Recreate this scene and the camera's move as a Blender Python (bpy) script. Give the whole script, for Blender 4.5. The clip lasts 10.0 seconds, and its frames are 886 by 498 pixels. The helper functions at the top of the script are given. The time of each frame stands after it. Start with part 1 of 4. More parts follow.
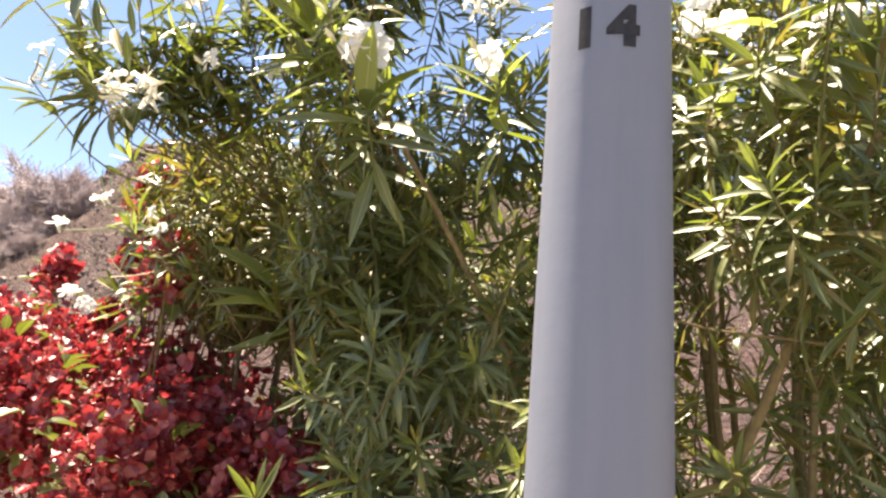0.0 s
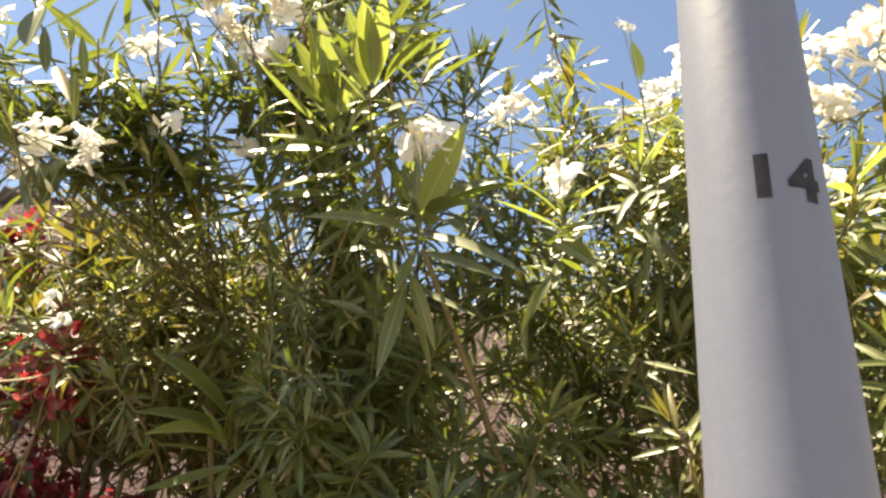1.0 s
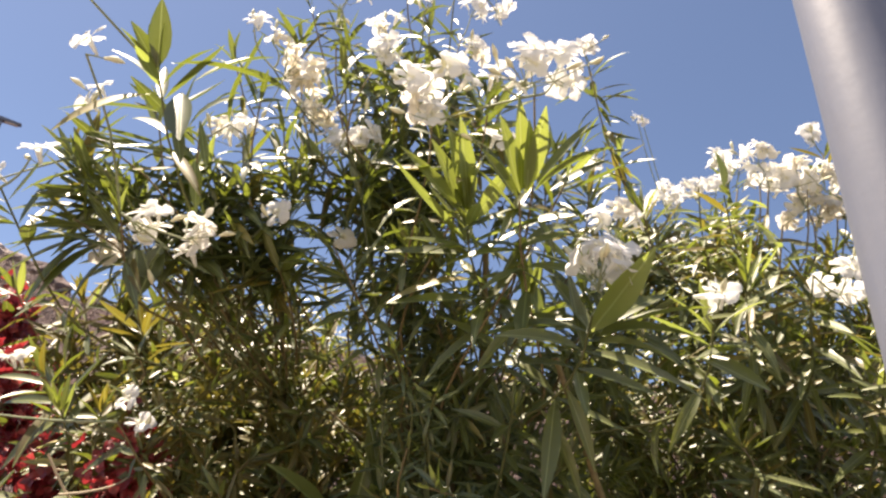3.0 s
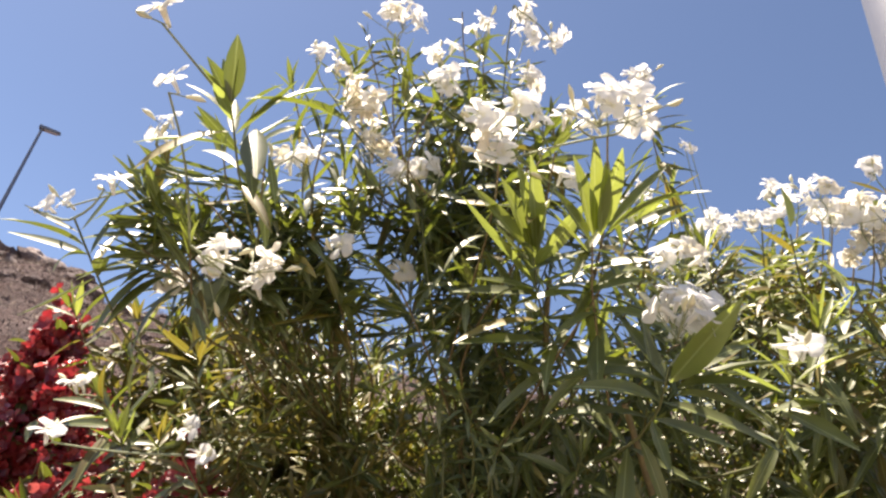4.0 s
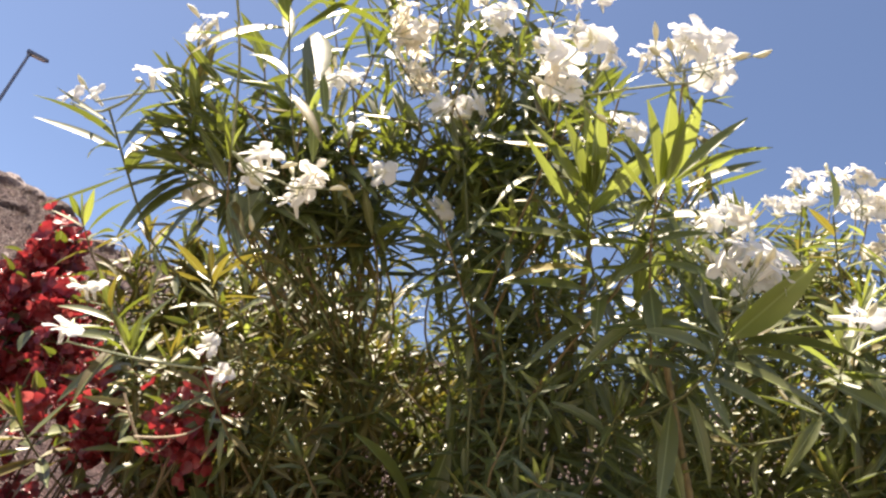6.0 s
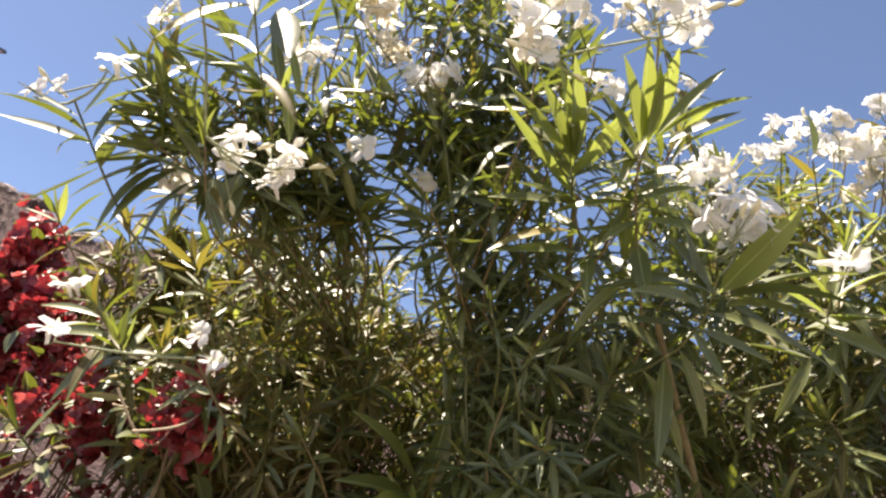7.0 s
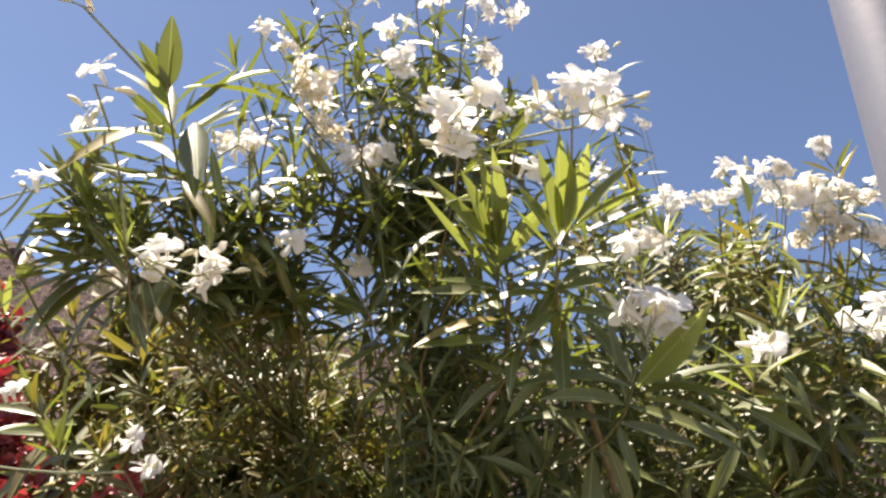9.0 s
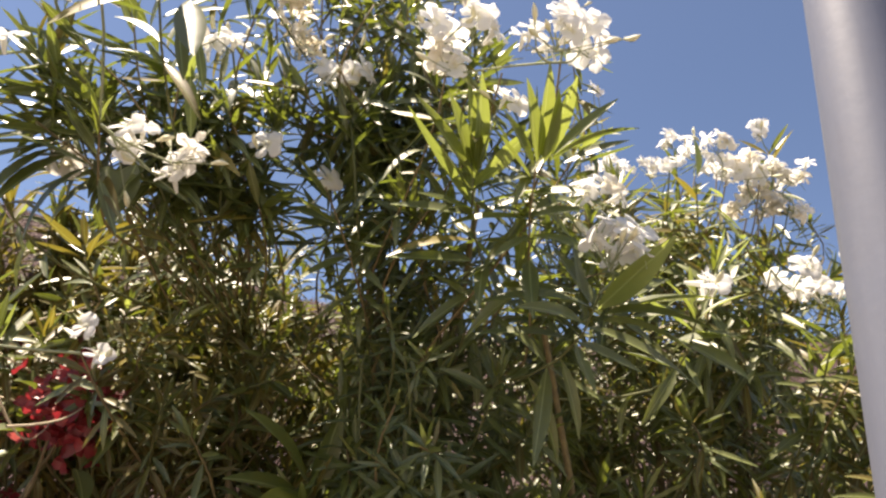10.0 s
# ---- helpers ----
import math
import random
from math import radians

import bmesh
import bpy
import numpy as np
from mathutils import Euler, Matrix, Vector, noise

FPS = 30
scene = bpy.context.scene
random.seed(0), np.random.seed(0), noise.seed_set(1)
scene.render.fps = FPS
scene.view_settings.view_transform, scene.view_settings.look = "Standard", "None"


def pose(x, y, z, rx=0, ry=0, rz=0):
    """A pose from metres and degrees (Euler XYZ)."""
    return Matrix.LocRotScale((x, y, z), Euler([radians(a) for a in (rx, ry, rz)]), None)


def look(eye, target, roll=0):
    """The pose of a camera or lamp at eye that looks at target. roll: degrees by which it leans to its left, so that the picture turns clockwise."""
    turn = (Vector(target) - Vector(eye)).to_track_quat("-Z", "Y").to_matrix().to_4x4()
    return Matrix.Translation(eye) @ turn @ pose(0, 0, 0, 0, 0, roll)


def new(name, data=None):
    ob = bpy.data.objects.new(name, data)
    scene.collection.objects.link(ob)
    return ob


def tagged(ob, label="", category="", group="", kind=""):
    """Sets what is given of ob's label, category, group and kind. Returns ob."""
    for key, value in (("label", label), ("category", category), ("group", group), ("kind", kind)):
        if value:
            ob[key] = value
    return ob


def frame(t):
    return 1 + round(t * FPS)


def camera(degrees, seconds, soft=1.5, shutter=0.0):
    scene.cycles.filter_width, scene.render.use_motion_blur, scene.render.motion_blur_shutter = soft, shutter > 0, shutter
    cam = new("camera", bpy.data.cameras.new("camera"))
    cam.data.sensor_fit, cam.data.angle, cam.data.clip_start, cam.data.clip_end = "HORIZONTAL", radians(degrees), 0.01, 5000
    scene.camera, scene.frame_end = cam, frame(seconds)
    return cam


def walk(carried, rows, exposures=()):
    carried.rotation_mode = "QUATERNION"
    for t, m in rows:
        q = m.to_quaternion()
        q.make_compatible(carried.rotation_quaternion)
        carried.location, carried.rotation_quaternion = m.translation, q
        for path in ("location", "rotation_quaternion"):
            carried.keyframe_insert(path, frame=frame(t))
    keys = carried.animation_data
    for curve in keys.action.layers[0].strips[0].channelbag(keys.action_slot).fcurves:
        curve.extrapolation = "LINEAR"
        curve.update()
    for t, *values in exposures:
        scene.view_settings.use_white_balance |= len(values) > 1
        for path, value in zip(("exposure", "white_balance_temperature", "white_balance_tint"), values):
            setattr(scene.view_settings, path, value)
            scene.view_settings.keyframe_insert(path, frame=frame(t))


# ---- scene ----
cam = camera(68.8, 10.0, soft=2.4)
PATH = [
    (0, (0.045, 0.056, 1.483), (-0.220, 1.984, 1.943), 4.9),
    (0.5, (-0.120, 0.071, 1.515), (-0.050, 1.987, 2.082), 4.0),
    (1, (-0.220, 0.159, 1.531), (0.036, 1.985, 2.308), 5.4),
    (1.5, (-0.311, 0.208, 1.573), (0.043, 1.957, 2.477), 4.1),
    (2, (-0.404, 0.190, 1.586), (0.130, 1.823, 2.610), 3.0),
    (2.2, (-0.408, 0.196, 1.584), (0.117, 1.847, 2.583), 2.3),
    (3.5, (-0.501, 0.206, 1.566), (-0.124, 1.922, 2.521), 6.5),
    (4, (-0.518, 0.214, 1.596), (-0.169, 1.919, 2.581), 7.3),
    (4.5, (-0.561, 0.258, 1.580), (-0.445, 2.038, 2.485), 12.0),
    (5, (-0.505, 0.276, 1.578), (-0.325, 1.998, 2.580), 5.7),
    (5.5, (-0.531, 0.277, 1.575), (-0.043, 1.967, 2.526), 8.4),
    (6, (-0.573, 0.286, 1.561), (-0.148, 2.008, 2.484), 12.3),
    (6.2, (-0.567, 0.296, 1.563), (-0.166, 2.066, 2.404), 10.6),
    (7.5, (-0.580, 0.285, 1.572), (-0.029, 2.014, 2.414), 5.7),
    (8, (-0.559, 0.273, 1.611), (0.020, 2.010, 2.414), 5.8),
    (8.5, (-0.559, 0.226, 1.656), (-0.102, 1.939, 2.581), 5.6),
    (9, (-0.526, 0.231, 1.645), (-0.014, 1.939, 2.551), 4.2),
    (9.5, (-0.565, 0.265, 1.610), (0.053, 1.962, 2.470), 8.1),
    (10, (-0.576, 0.257, 1.586), (0.184, 1.917, 2.405), 6.8),
]
walk(cam, [(t, look(eye, target, roll)) for t, eye, target, roll in PATH],
     exposures=[(0.0, 2.28, 7600, 12), (0.5, 2.28, 7900, 8), (1.0, 2.06, 8200, 8), (1.5, 1.94, 7900, 10), (2.0, 1.56, 7750, 16), (3.5, 1.60, 7350, 16), (4.5, 1.62, 7100, 16), (5.0, 1.70, 7050, 16), (5.5, 1.70, 7050, 16), (6.0, 1.68, 7250, 16), (7.5, 1.72, 7150, 16), (8.0, 1.74, 7150, 16), (8.5, 1.73, 7400, 16), (9.0, 1.53, 7150, 16), (10.0, 1.50, 7400, 16)])

# ---------------------------------------------------------------- light
SUN_AZ, SUN_EL = 62.0, 71.0          # degrees: to the left of +y, and above the horizon
world = bpy.data.worlds.new("world")
scene.world = world
world.use_nodes = True
wn = world.node_tree.nodes
sky = wn.new("ShaderNodeTexSky")
sky.sky_type = "NISHITA"
sky.sun_disc = False
sky.sun_elevation = radians(SUN_EL)
sky.sun_rotation = radians(-SUN_AZ)
sky.air_density, sky.dust_density, sky.ozone_density = 0.8, 0.7, 3.0
sky.altitude = 900.0
wn["Background"].inputs["Strength"].default_value = 0.069
world.node_tree.links.new(sky.outputs[0], wn["Background"].inputs[0])
sun = new("sun", bpy.data.lights.new("sun", "SUN"))
sun.data.energy, sun.data.angle, sun.data.color = 5.0, radians(0.5), (1.0, 0.94, 0.83)
sun.matrix_world = look((0, 0, 0), (math.sin(radians(SUN_AZ)) * math.cos(radians(SUN_EL)),
                                    -math.cos(radians(SUN_AZ)) * math.cos(radians(SUN_EL)), -math.sin(radians(SUN_EL))))


# ---------------------------------------------------------------- materials
class Mat:
    """A node material with small helpers."""

    def __init__(self, name):
        self.m = bpy.data.materials.new(name)
        self.m.use_nodes = True
        self.t = self.m.node_tree
        self.b = self.t.nodes["Principled BSDF"]
        self.out = self.t.nodes["Material Output"]

    def n(self, kind, **inputs):
        node = self.t.nodes.new("ShaderNode" + kind)
        for k, v in inputs.items():
            self.put(node.inputs[k.replace("_", " ")], v)
        return node

    def put(self, socket, v):
        if hasattr(v, "links"):
            self.t.links.new(v, socket)
        else:
            socket.default_value = v

    def mix(self, f, a, b, mode="MIX"):
        node = self.n("MixRGB")
        node.blend_type = mode
        for s, v in zip(node.inputs, (f, a, b)):
            self.put(s, v)
        return node.outputs[0]

    def math(self, op, a, b=0.0, clamp=False):
        node = self.n("Math")
        node.operation, node.use_clamp = op, clamp
        self.put(node.inputs[0], a)
        self.put(node.inputs[1], b)
        return node.outputs[0]

    def ramp(self, f, lo, hi):
        node = self.n("MapRange")
        self.put(node.inputs[0], f)
        node.inputs[1].default_value, node.inputs[2].default_value = lo, hi
        return node.outputs[0]

    def noise(self, scale, detail=4.0, coord="Object", rough=0.6):
        tc = self.n("TexCoord")
        node = self.n("TexNoise", Scale=scale, Detail=detail, Roughness=rough)
        self.t.links.new(tc.outputs[coord], node.inputs["Vector"])
        return node.outputs[0]

    def bump(self, h, strength, distance):
        node = self.n("Bump", Strength=strength, Distance=distance)
        self.put(node.inputs["Height"], h)
        self.put(self.b.inputs["Normal"], node.outputs[0])
        return node.outputs[0]

    def chance(self):
        """A random number for each piece, whether an object of its own or an island of a joined mesh."""
        a = self.n("ObjectInfo").outputs["Random"]
        b = self.n("NewGeometry").outputs["Random Per Island"]
        return self.math("FRACT", self.math("ADD", a, b))

    def thin(self, colour, share, normal=None):
        """Let light through a thin sheet."""
        tr = self.n("BsdfTranslucent")
        self.put(tr.inputs["Color"], colour)
        if normal:
            self.put(tr.inputs["Normal"], normal)
        mx = self.n("MixShader")
        mx.inputs[0].default_value = share
        self.t.links.new(self.b.outputs[0], mx.inputs[1])
        self.t.links.new(tr.outputs[0], mx.inputs[2])
        self.t.links.new(mx.outputs[0], self.out.inputs["Surface"])


def rgb(r, g, b):
    return (r, g, b, 1.0)


def leaf_material(name, dark, light, glow, share, rough, coat=0.9):
    m = Mat(name)
    r = m.chance()
    uv = m.n("UVMap")
    sep = m.n("SeparateXYZ")
    m.t.links.new(uv.outputs[0], sep.inputs[0])
    across = m.math("ABSOLUTE", m.math("SUBTRACT", sep.outputs[1], 0.5))
    rib = m.math("SUBTRACT", 1.0, m.ramp(across, 0.015, 0.05))
    veins = m.n("TexWave", Scale=26.0, Distortion=1.5, Detail=1.0)
    m.t.links.new(uv.outputs[0], veins.inputs["Vector"])
    base = m.mix(m.ramp(r, 0.0, 1.0), rgb(*dark), rgb(*light))
    blot = m.ramp(m.noise(60.0), 0.35, 0.75)
    base = m.mix(m.math("MULTIPLY", blot, 0.35), base, rgb(dark[0] * 1.5, dark[1] * 1.25, dark[2]))
    yellow = m.ramp(r, 0.985, 0.995)
    base = m.mix(yellow, base, rgb(0.34, 0.26, 0.06))
    col = m.mix(m.math("MULTIPLY", rib, 0.75), base, rgb(0.36, 0.42, 0.16))
    m.put(m.b.inputs["Base Color"], col)
    m.b.inputs["Roughness"].default_value = rough
    m.b.inputs["IOR"].default_value = 1.5
    m.b.inputs["Coat Weight"].default_value = coat
    m.b.inputs["Specular IOR Level"].default_value = 0.22
    m.b.inputs["Specular Tint"].default_value = rgb(1.0, 0.98, 0.92)
    m.b.inputs["Coat IOR"].default_value = 1.62
    m.b.inputs["Coat Roughness"].default_value = 0.40
    nrm = m.bump(m.math("ADD", m.math("MULTIPLY", veins.outputs[1], 0.05), rib), 0.5, 0.0009)
    through_col = m.mix(m.math("MULTIPLY", rib, 0.5), rgb(*glow), rgb(0.55, 0.60, 0.2))
    through_col = m.mix(m.math("MULTIPLY", r, 0.45), through_col, rgb(glow[0] * 0.55, glow[1] * 0.7, glow[2]))
    m.thin(through_col, share, nrm)
    return m.m


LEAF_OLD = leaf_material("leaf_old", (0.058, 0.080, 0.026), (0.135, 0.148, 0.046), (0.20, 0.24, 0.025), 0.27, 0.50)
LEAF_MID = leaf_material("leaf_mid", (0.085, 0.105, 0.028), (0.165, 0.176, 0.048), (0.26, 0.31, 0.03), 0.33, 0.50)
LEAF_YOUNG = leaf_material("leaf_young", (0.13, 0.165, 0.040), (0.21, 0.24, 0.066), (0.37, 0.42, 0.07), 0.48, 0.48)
LEAF_DULL = leaf_material("leaf_dull", (0.095, 0.078, 0.024), (0.19, 0.150, 0.042), (0.28, 0.23, 0.03), 0.36, 0.55, 0.6)


def bark_material(name, a, b):
    m = Mat(name)
    n1 = m.noise(90.0)
    m.put(m.b.inputs["Base Color"], m.mix(m.ramp(n1, 0.3, 0.7), rgb(*a), rgb(*b)))
    m.b.inputs["Roughness"].default_value = 0.75
    m.bump(m.noise(320.0), 0.5, 0.001)
    return m.m


CANE = bark_material("cane_bark", (0.12, 0.085, 0.042), (0.20, 0.155, 0.065))
GREENSTEM = bark_material("green_stem", (0.075, 0.085, 0.026), (0.13, 0.13, 0.045))
STALK = bark_material("flower_stalk_green", (0.20, 0.24, 0.13), (0.30, 0.31, 0.19))
DRYSTEM = bark_material("dry_stem", (0.42, 0.33, 0.22), (0.55, 0.46, 0.33))
DEADWOOD = bark_material("dead_wood", (0.34, 0.275, 0.28), (0.47, 0.405, 0.41))


def petal_material(name, fresh, old):
    m = Mat(name)
    uv = m.n("UVMap")
    sep = m.n("SeparateXYZ")
    m.t.links.new(uv.outputs[0], sep.inputs[0])
    throat = m.math("SUBTRACT", 1.0, m.ramp(sep.outputs[0], 0.02, 0.28))
    r = m.chance()
    base = m.mix(m.math("MULTIPLY", r, 0.5), rgb(*fresh), rgb(*old))
    base = m.mix(m.math("MULTIPLY", throat, 0.7), base, rgb(0.74, 0.70, 0.34))
    m.put(m.b.inputs["Base Color"], base)
    m.b.inputs["Roughness"].default_value = 0.55
    nrm = m.bump(m.noise(140.0, 2.0), 0.3, 0.0015)
    m.thin(m.mix(0.5, base, rgb(0.90, 0.89, 0.86)), 0.50, nrm)
    return m.m


PETAL = petal_material("white_petal", (0.86, 0.86, 0.86), (0.82, 0.80, 0.76))
FADED = petal_material("cream_petal", (0.80, 0.75, 0.64), (0.72, 0.62, 0.46))


def simple(name, a, b, scale, rough, bump=0.0, dist=0.002, metal=0.0):
    m = Mat(name)
    n1 = m.noise(scale)
    m.put(m.b.inputs["Base Color"], m.mix(m.ramp(n1, 0.3, 0.7), rgb(*a), rgb(*b)))
    m.b.inputs["Roughness"].default_value = rough
    m.b.inputs["Metallic"].default_value = metal
    if bump:
        m.bump(m.noise(scale * 4.0), bump, dist)
    return m.m


BUD = simple("flower_bud", (0.70, 0.66, 0.48), (0.62, 0.62, 0.36), 40.0, 0.6)


def bract_material():
    m = Mat("red_bract")
    r = m.chance()
    uv = m.n("UVMap")
    veins = m.n("TexNoise", Scale=9.0, Detail=3.0)
    m.t.links.new(uv.outputs[0], veins.inputs["Vector"])
    base = m.mix(r, rgb(0.17, 0.012, 0.019), rgb(0.41, 0.048, 0.056))
    base = m.mix(m.ramp(r, 0.90, 0.97), base, rgb(0.58, 0.16, 0.14))
    base = m.mix(m.math("MULTIPLY", m.ramp(veins.outputs[0], 0.45, 0.7), 0.45), base, rgb(0.28, 0.006, 0.02))
    m.put(m.b.inputs["Base Color"], base)
    m.b.inputs["Roughness"].default_value = 0.40
    m.b.inputs["Coat Weight"].default_value = 0.9
    m.b.inputs["Coat Roughness"].default_value = 0.36
    nrm = m.bump(veins.outputs[0], 0.6, 0.003)
    m.thin(m.mix(0.35, base, rgb(0.60, 0.050, 0.055)), 0.40, nrm)
    return m.m


BRACT = bract_material()


def soil_material():
    m = Mat("dry_soil")
    big, mid, fine = m.noise(0.35, 5.0), m.noise(3.0, 6.0), m.noise(26.0, 5.0)
    c = m.mix(m.ramp(big, 0.35, 0.65), rgb(0.066, 0.033, 0.032), rgb(0.106, 0.056, 0.051))
    c = m.mix(m.math("MULTIPLY", m.ramp(mid, 0.45, 0.7), 0.7), c, rgb(0.056, 0.034, 0.033))
    c = m.mix(m.math("MULTIPLY", m.ramp(fine, 0.5, 0.75), 0.5), c, rgb(0.20, 0.128, 0.112))
    tc = m.n("TexCoord")
    sep = m.n("SeparateXYZ")
    m.t.links.new(tc.outputs["Object"], sep.inputs[0])
    edge = m.math("ADD", sep.outputs["Y"], m.math("MULTIPLY", m.math("ADD", big, m.math("MULTIPLY", mid, 0.6)), 1.5))
    # pale verge, mostly unseen; its brightness is set to bounce sun onto leaves
    bounce_sand = m.mix(m.ramp(fine, 0.3, 0.7), rgb(0.44, 0.370, 0.285), rgb(0.56, 0.480, 0.385))
    bounce_sand = m.mix(m.math("MULTIPLY", m.ramp(mid, 0.45, 0.7), 0.6), bounce_sand, rgb(0.34, 0.280, 0.230))
    c = m.mix(m.ramp(edge, 3.0, 4.4), bounce_sand, c)
    m.put(m.b.inputs["Base Color"], c)
    m.b.inputs["Roughness"].default_value = 0.95
    m.bump(m.math("ADD", m.math("ADD", m.math("MULTIPLY", mid, 2.5), fine), m.math("MULTIPLY", m.noise(90.0, 3.0), 0.35)), 1.0, 0.12)
    return m.m


SOIL = soil_material()


def rock_material():
    m = Mat("rock")
    r = m.chance()
    c = m.mix(r, rgb(0.085, 0.058, 0.058), rgb(0.17, 0.12, 0.11))
    c = m.mix(m.ramp(r, 0.93, 0.97), c, rgb(0.34, 0.28, 0.26))
    c = m.mix(m.math("MULTIPLY", m.ramp(m.noise(9.0), 0.45, 0.7), 0.5), c, rgb(0.13, 0.10, 0.09))
    m.put(m.b.inputs["Base Color"], c)
    m.b.inputs["Roughness"].default_value = 0.9
    m.bump(m.noise(25.0), 0.8, 0.03)
    return m.m


ROCK = rock_material()


def straw_material():
    m = Mat("dry_grass")
    r = m.chance()
    m.put(m.b.inputs["Base Color"], m.mix(r, rgb(0.23, 0.175, 0.150), rgb(0.40, 0.325, 0.265)))
    m.b.inputs["Roughness"].default_value = 0.85
    return m.m


STRAW = straw_material()


def paint_material():
    m = Mat("grey_pole_paint")
    streak = m.n("TexNoise", Scale=3.0, Detail=5.0, Roughness=0.65)
    tc = m.n("TexCoord")
    mp = m.n("Mapping")
    mp.inputs["Scale"].default_value = (9.0, 9.0, 0.8)
    m.t.links.new(tc.outputs["Object"], mp.inputs["Vector"])
    m.t.links.new(mp.outputs[0], streak.inputs["Vector"])
    c = m.mix(m.ramp(streak.outputs[0], 0.3, 0.7), rgb(0.146, 0.160, 0.212), rgb(0.172, 0.187, 0.240))
    c = m.mix(m.math("MULTIPLY", m.ramp(m.noise(7.0, 6.0), 0.5, 0.75), 0.35), c, rgb(0.185, 0.182, 0.205))
    c = m.mix(m.ramp(m.noise(160.0, 2.0), 0.74, 0.78), c, rgb(0.21, 0.20, 0.20))
    m.put(m.b.inputs["Base Color"], c)
    m.b.inputs["Roughness"].default_value = 0.55
    m.bump(m.noise(60.0), 0.15, 0.002)
    return m.m


POLE_PAINT = paint_material()
INK = simple("black_paint", (0.012, 0.012, 0.016), (0.03, 0.03, 0.035), 150.0, 0.85)
# the haze of distance is put into both steels as a blue tint
STEEL = simple("dark_galvanised_steel_hazed", (0.10, 0.125, 0.18), (0.14, 0.165, 0.22), 6.0, 0.5, metal=0.3)
PYLON = simple("pylon_steel_hazed", (0.20, 0.24, 0.34), (0.24, 0.28, 0.38), 0.5, 0.6)
GLASS = simple("lamp_lens", (0.35, 0.36, 0.37), (0.45, 0.46, 0.47), 5.0, 0.2)
PIPE = simple("pale_plastic", (0.52, 0.48, 0.44), (0.66, 0.62, 0.58), 3.0, 0.6)


# ---------------------------------------------------------------- mesh helpers
def mesh_of(name, verts, faces, material, uvs=None, smooth=False):
    me = bpy.data.meshes.new(name)
    me.from_pydata([tuple(v) for v in np.asarray(verts, float)], [], [tuple(int(i) for i in f) for f in faces])
    me.materials.append(material)
    if uvs is not None:
        layer = me.uv_layers.new(name="UVMap")
        idx = np.empty(len(me.loops), dtype=np.int32)
        me.loops.foreach_get("vertex_index", idx)
        layer.data.foreach_set("uv", np.asarray(uvs, np.float32)[idx].ravel())
    if smooth:
        me.polygons.foreach_set("use_smooth", [True] * len(me.polygons))
    me.update()
    return me


def part(name, me, parent, label="", m=None):
    ob = new(name, me)
    ob.parent = parent
    if m is not None:
        ob.matrix_basis = m
    if label:
        ob["label"] = label
    return ob


def thing(name, at, label, category, group="", kind=""):
    ob = new(name)
    ob.location = at
    ob.empty_display_size = 0.1
    return tagged(ob, label, category, group, kind)


class Heap:
    """Collects pieces into one mesh."""

    def __init__(self):
        self.v, self.f, self.u, self.n = [], [], [], 0

    def add(self, v, f, u=None):
        self.v.append(np.asarray(v, float))
        self.f.append(np.asarray(f, int) + self.n)
        self.u.append(np.zeros((len(v), 2)) if u is None else np.asarray(u, float))
        self.n += len(v)

    def mesh(self, name, material, smooth=True):
        faces = [tuple(r) for f in self.f for r in f.tolist()]
        return mesh_of(name, np.concatenate(self.v), faces, material, np.concatenate(self.u), smooth)


def tube(points, radii, sides=6, cap=True):
    """A tapered tube along points."""
    p = np.asarray(points, float)
    r = np.broadcast_to(np.asarray(radii, float), (len(p),))
    t = np.gradient(p, axis=0)
    t /= np.linalg.norm(t, axis=1)[:, None] + 1e-9
    ref = np.array([0.13, 0.21, 1.0]) if abs(t[0][2]) < 0.9 else np.array([1.0, 0.2, 0.1])
    a = np.cross(t, ref)
    a /= np.linalg.norm(a, axis=1)[:, None] + 1e-9
    b = np.cross(t, a)
    ang = np.linspace(0, 2 * np.pi, sides, endpoint=False)
    v = (p[:, None] + r[:, None, None] * (np.cos(ang)[None, :, None] * a[:, None] + np.sin(ang)[None, :, None] * b[:, None])).reshape(-1, 3)
    f = []
    for i in range(len(p) - 1):
        for j in range(sides):
            k = (j + 1) % sides
            f.append((i * sides + j, i * sides + k, (i + 1) * sides + k, (i + 1) * sides + j))
    return v, f


def bezier(p0, p1, p2, p3, n):
    s = np.linspace(0, 1, n)[:, None]
    return (1 - s) ** 3 * p0 + 3 * (1 - s) ** 2 * s * p1 + 3 * (1 - s) * s * s * p2 + s ** 3 * p3


def unit(v):
    v = np.asarray(v, float)
    return v / (np.linalg.norm(v) + 1e-12)


def frame_of(x, up):
    """Rotation whose first axis is x and whose third leans to up."""
    x = unit(x)
    y = np.cross(up, x)
    if np.linalg.norm(y) < 1e-4:
        y = np.cross((0.3, 1.0, 0.2), x)
    y = unit(y)
    return np.stack([x, y, np.cross(x, y)], axis=1)


def matrix_of(rot, at, scale=(1, 1, 1)):
    m = Matrix([list(r) for r in (rot * np.asarray(scale)[None, :])]).to_4x4()
    m.translation = Vector([float(c) for c in at])
    return m


# ---------------------------------------------------------------- ground and hill
RIDGE = 12.5
HX, HY, HZ = -0.53, 0.26, 1.58       # the spot that the skyline's angles are taken from


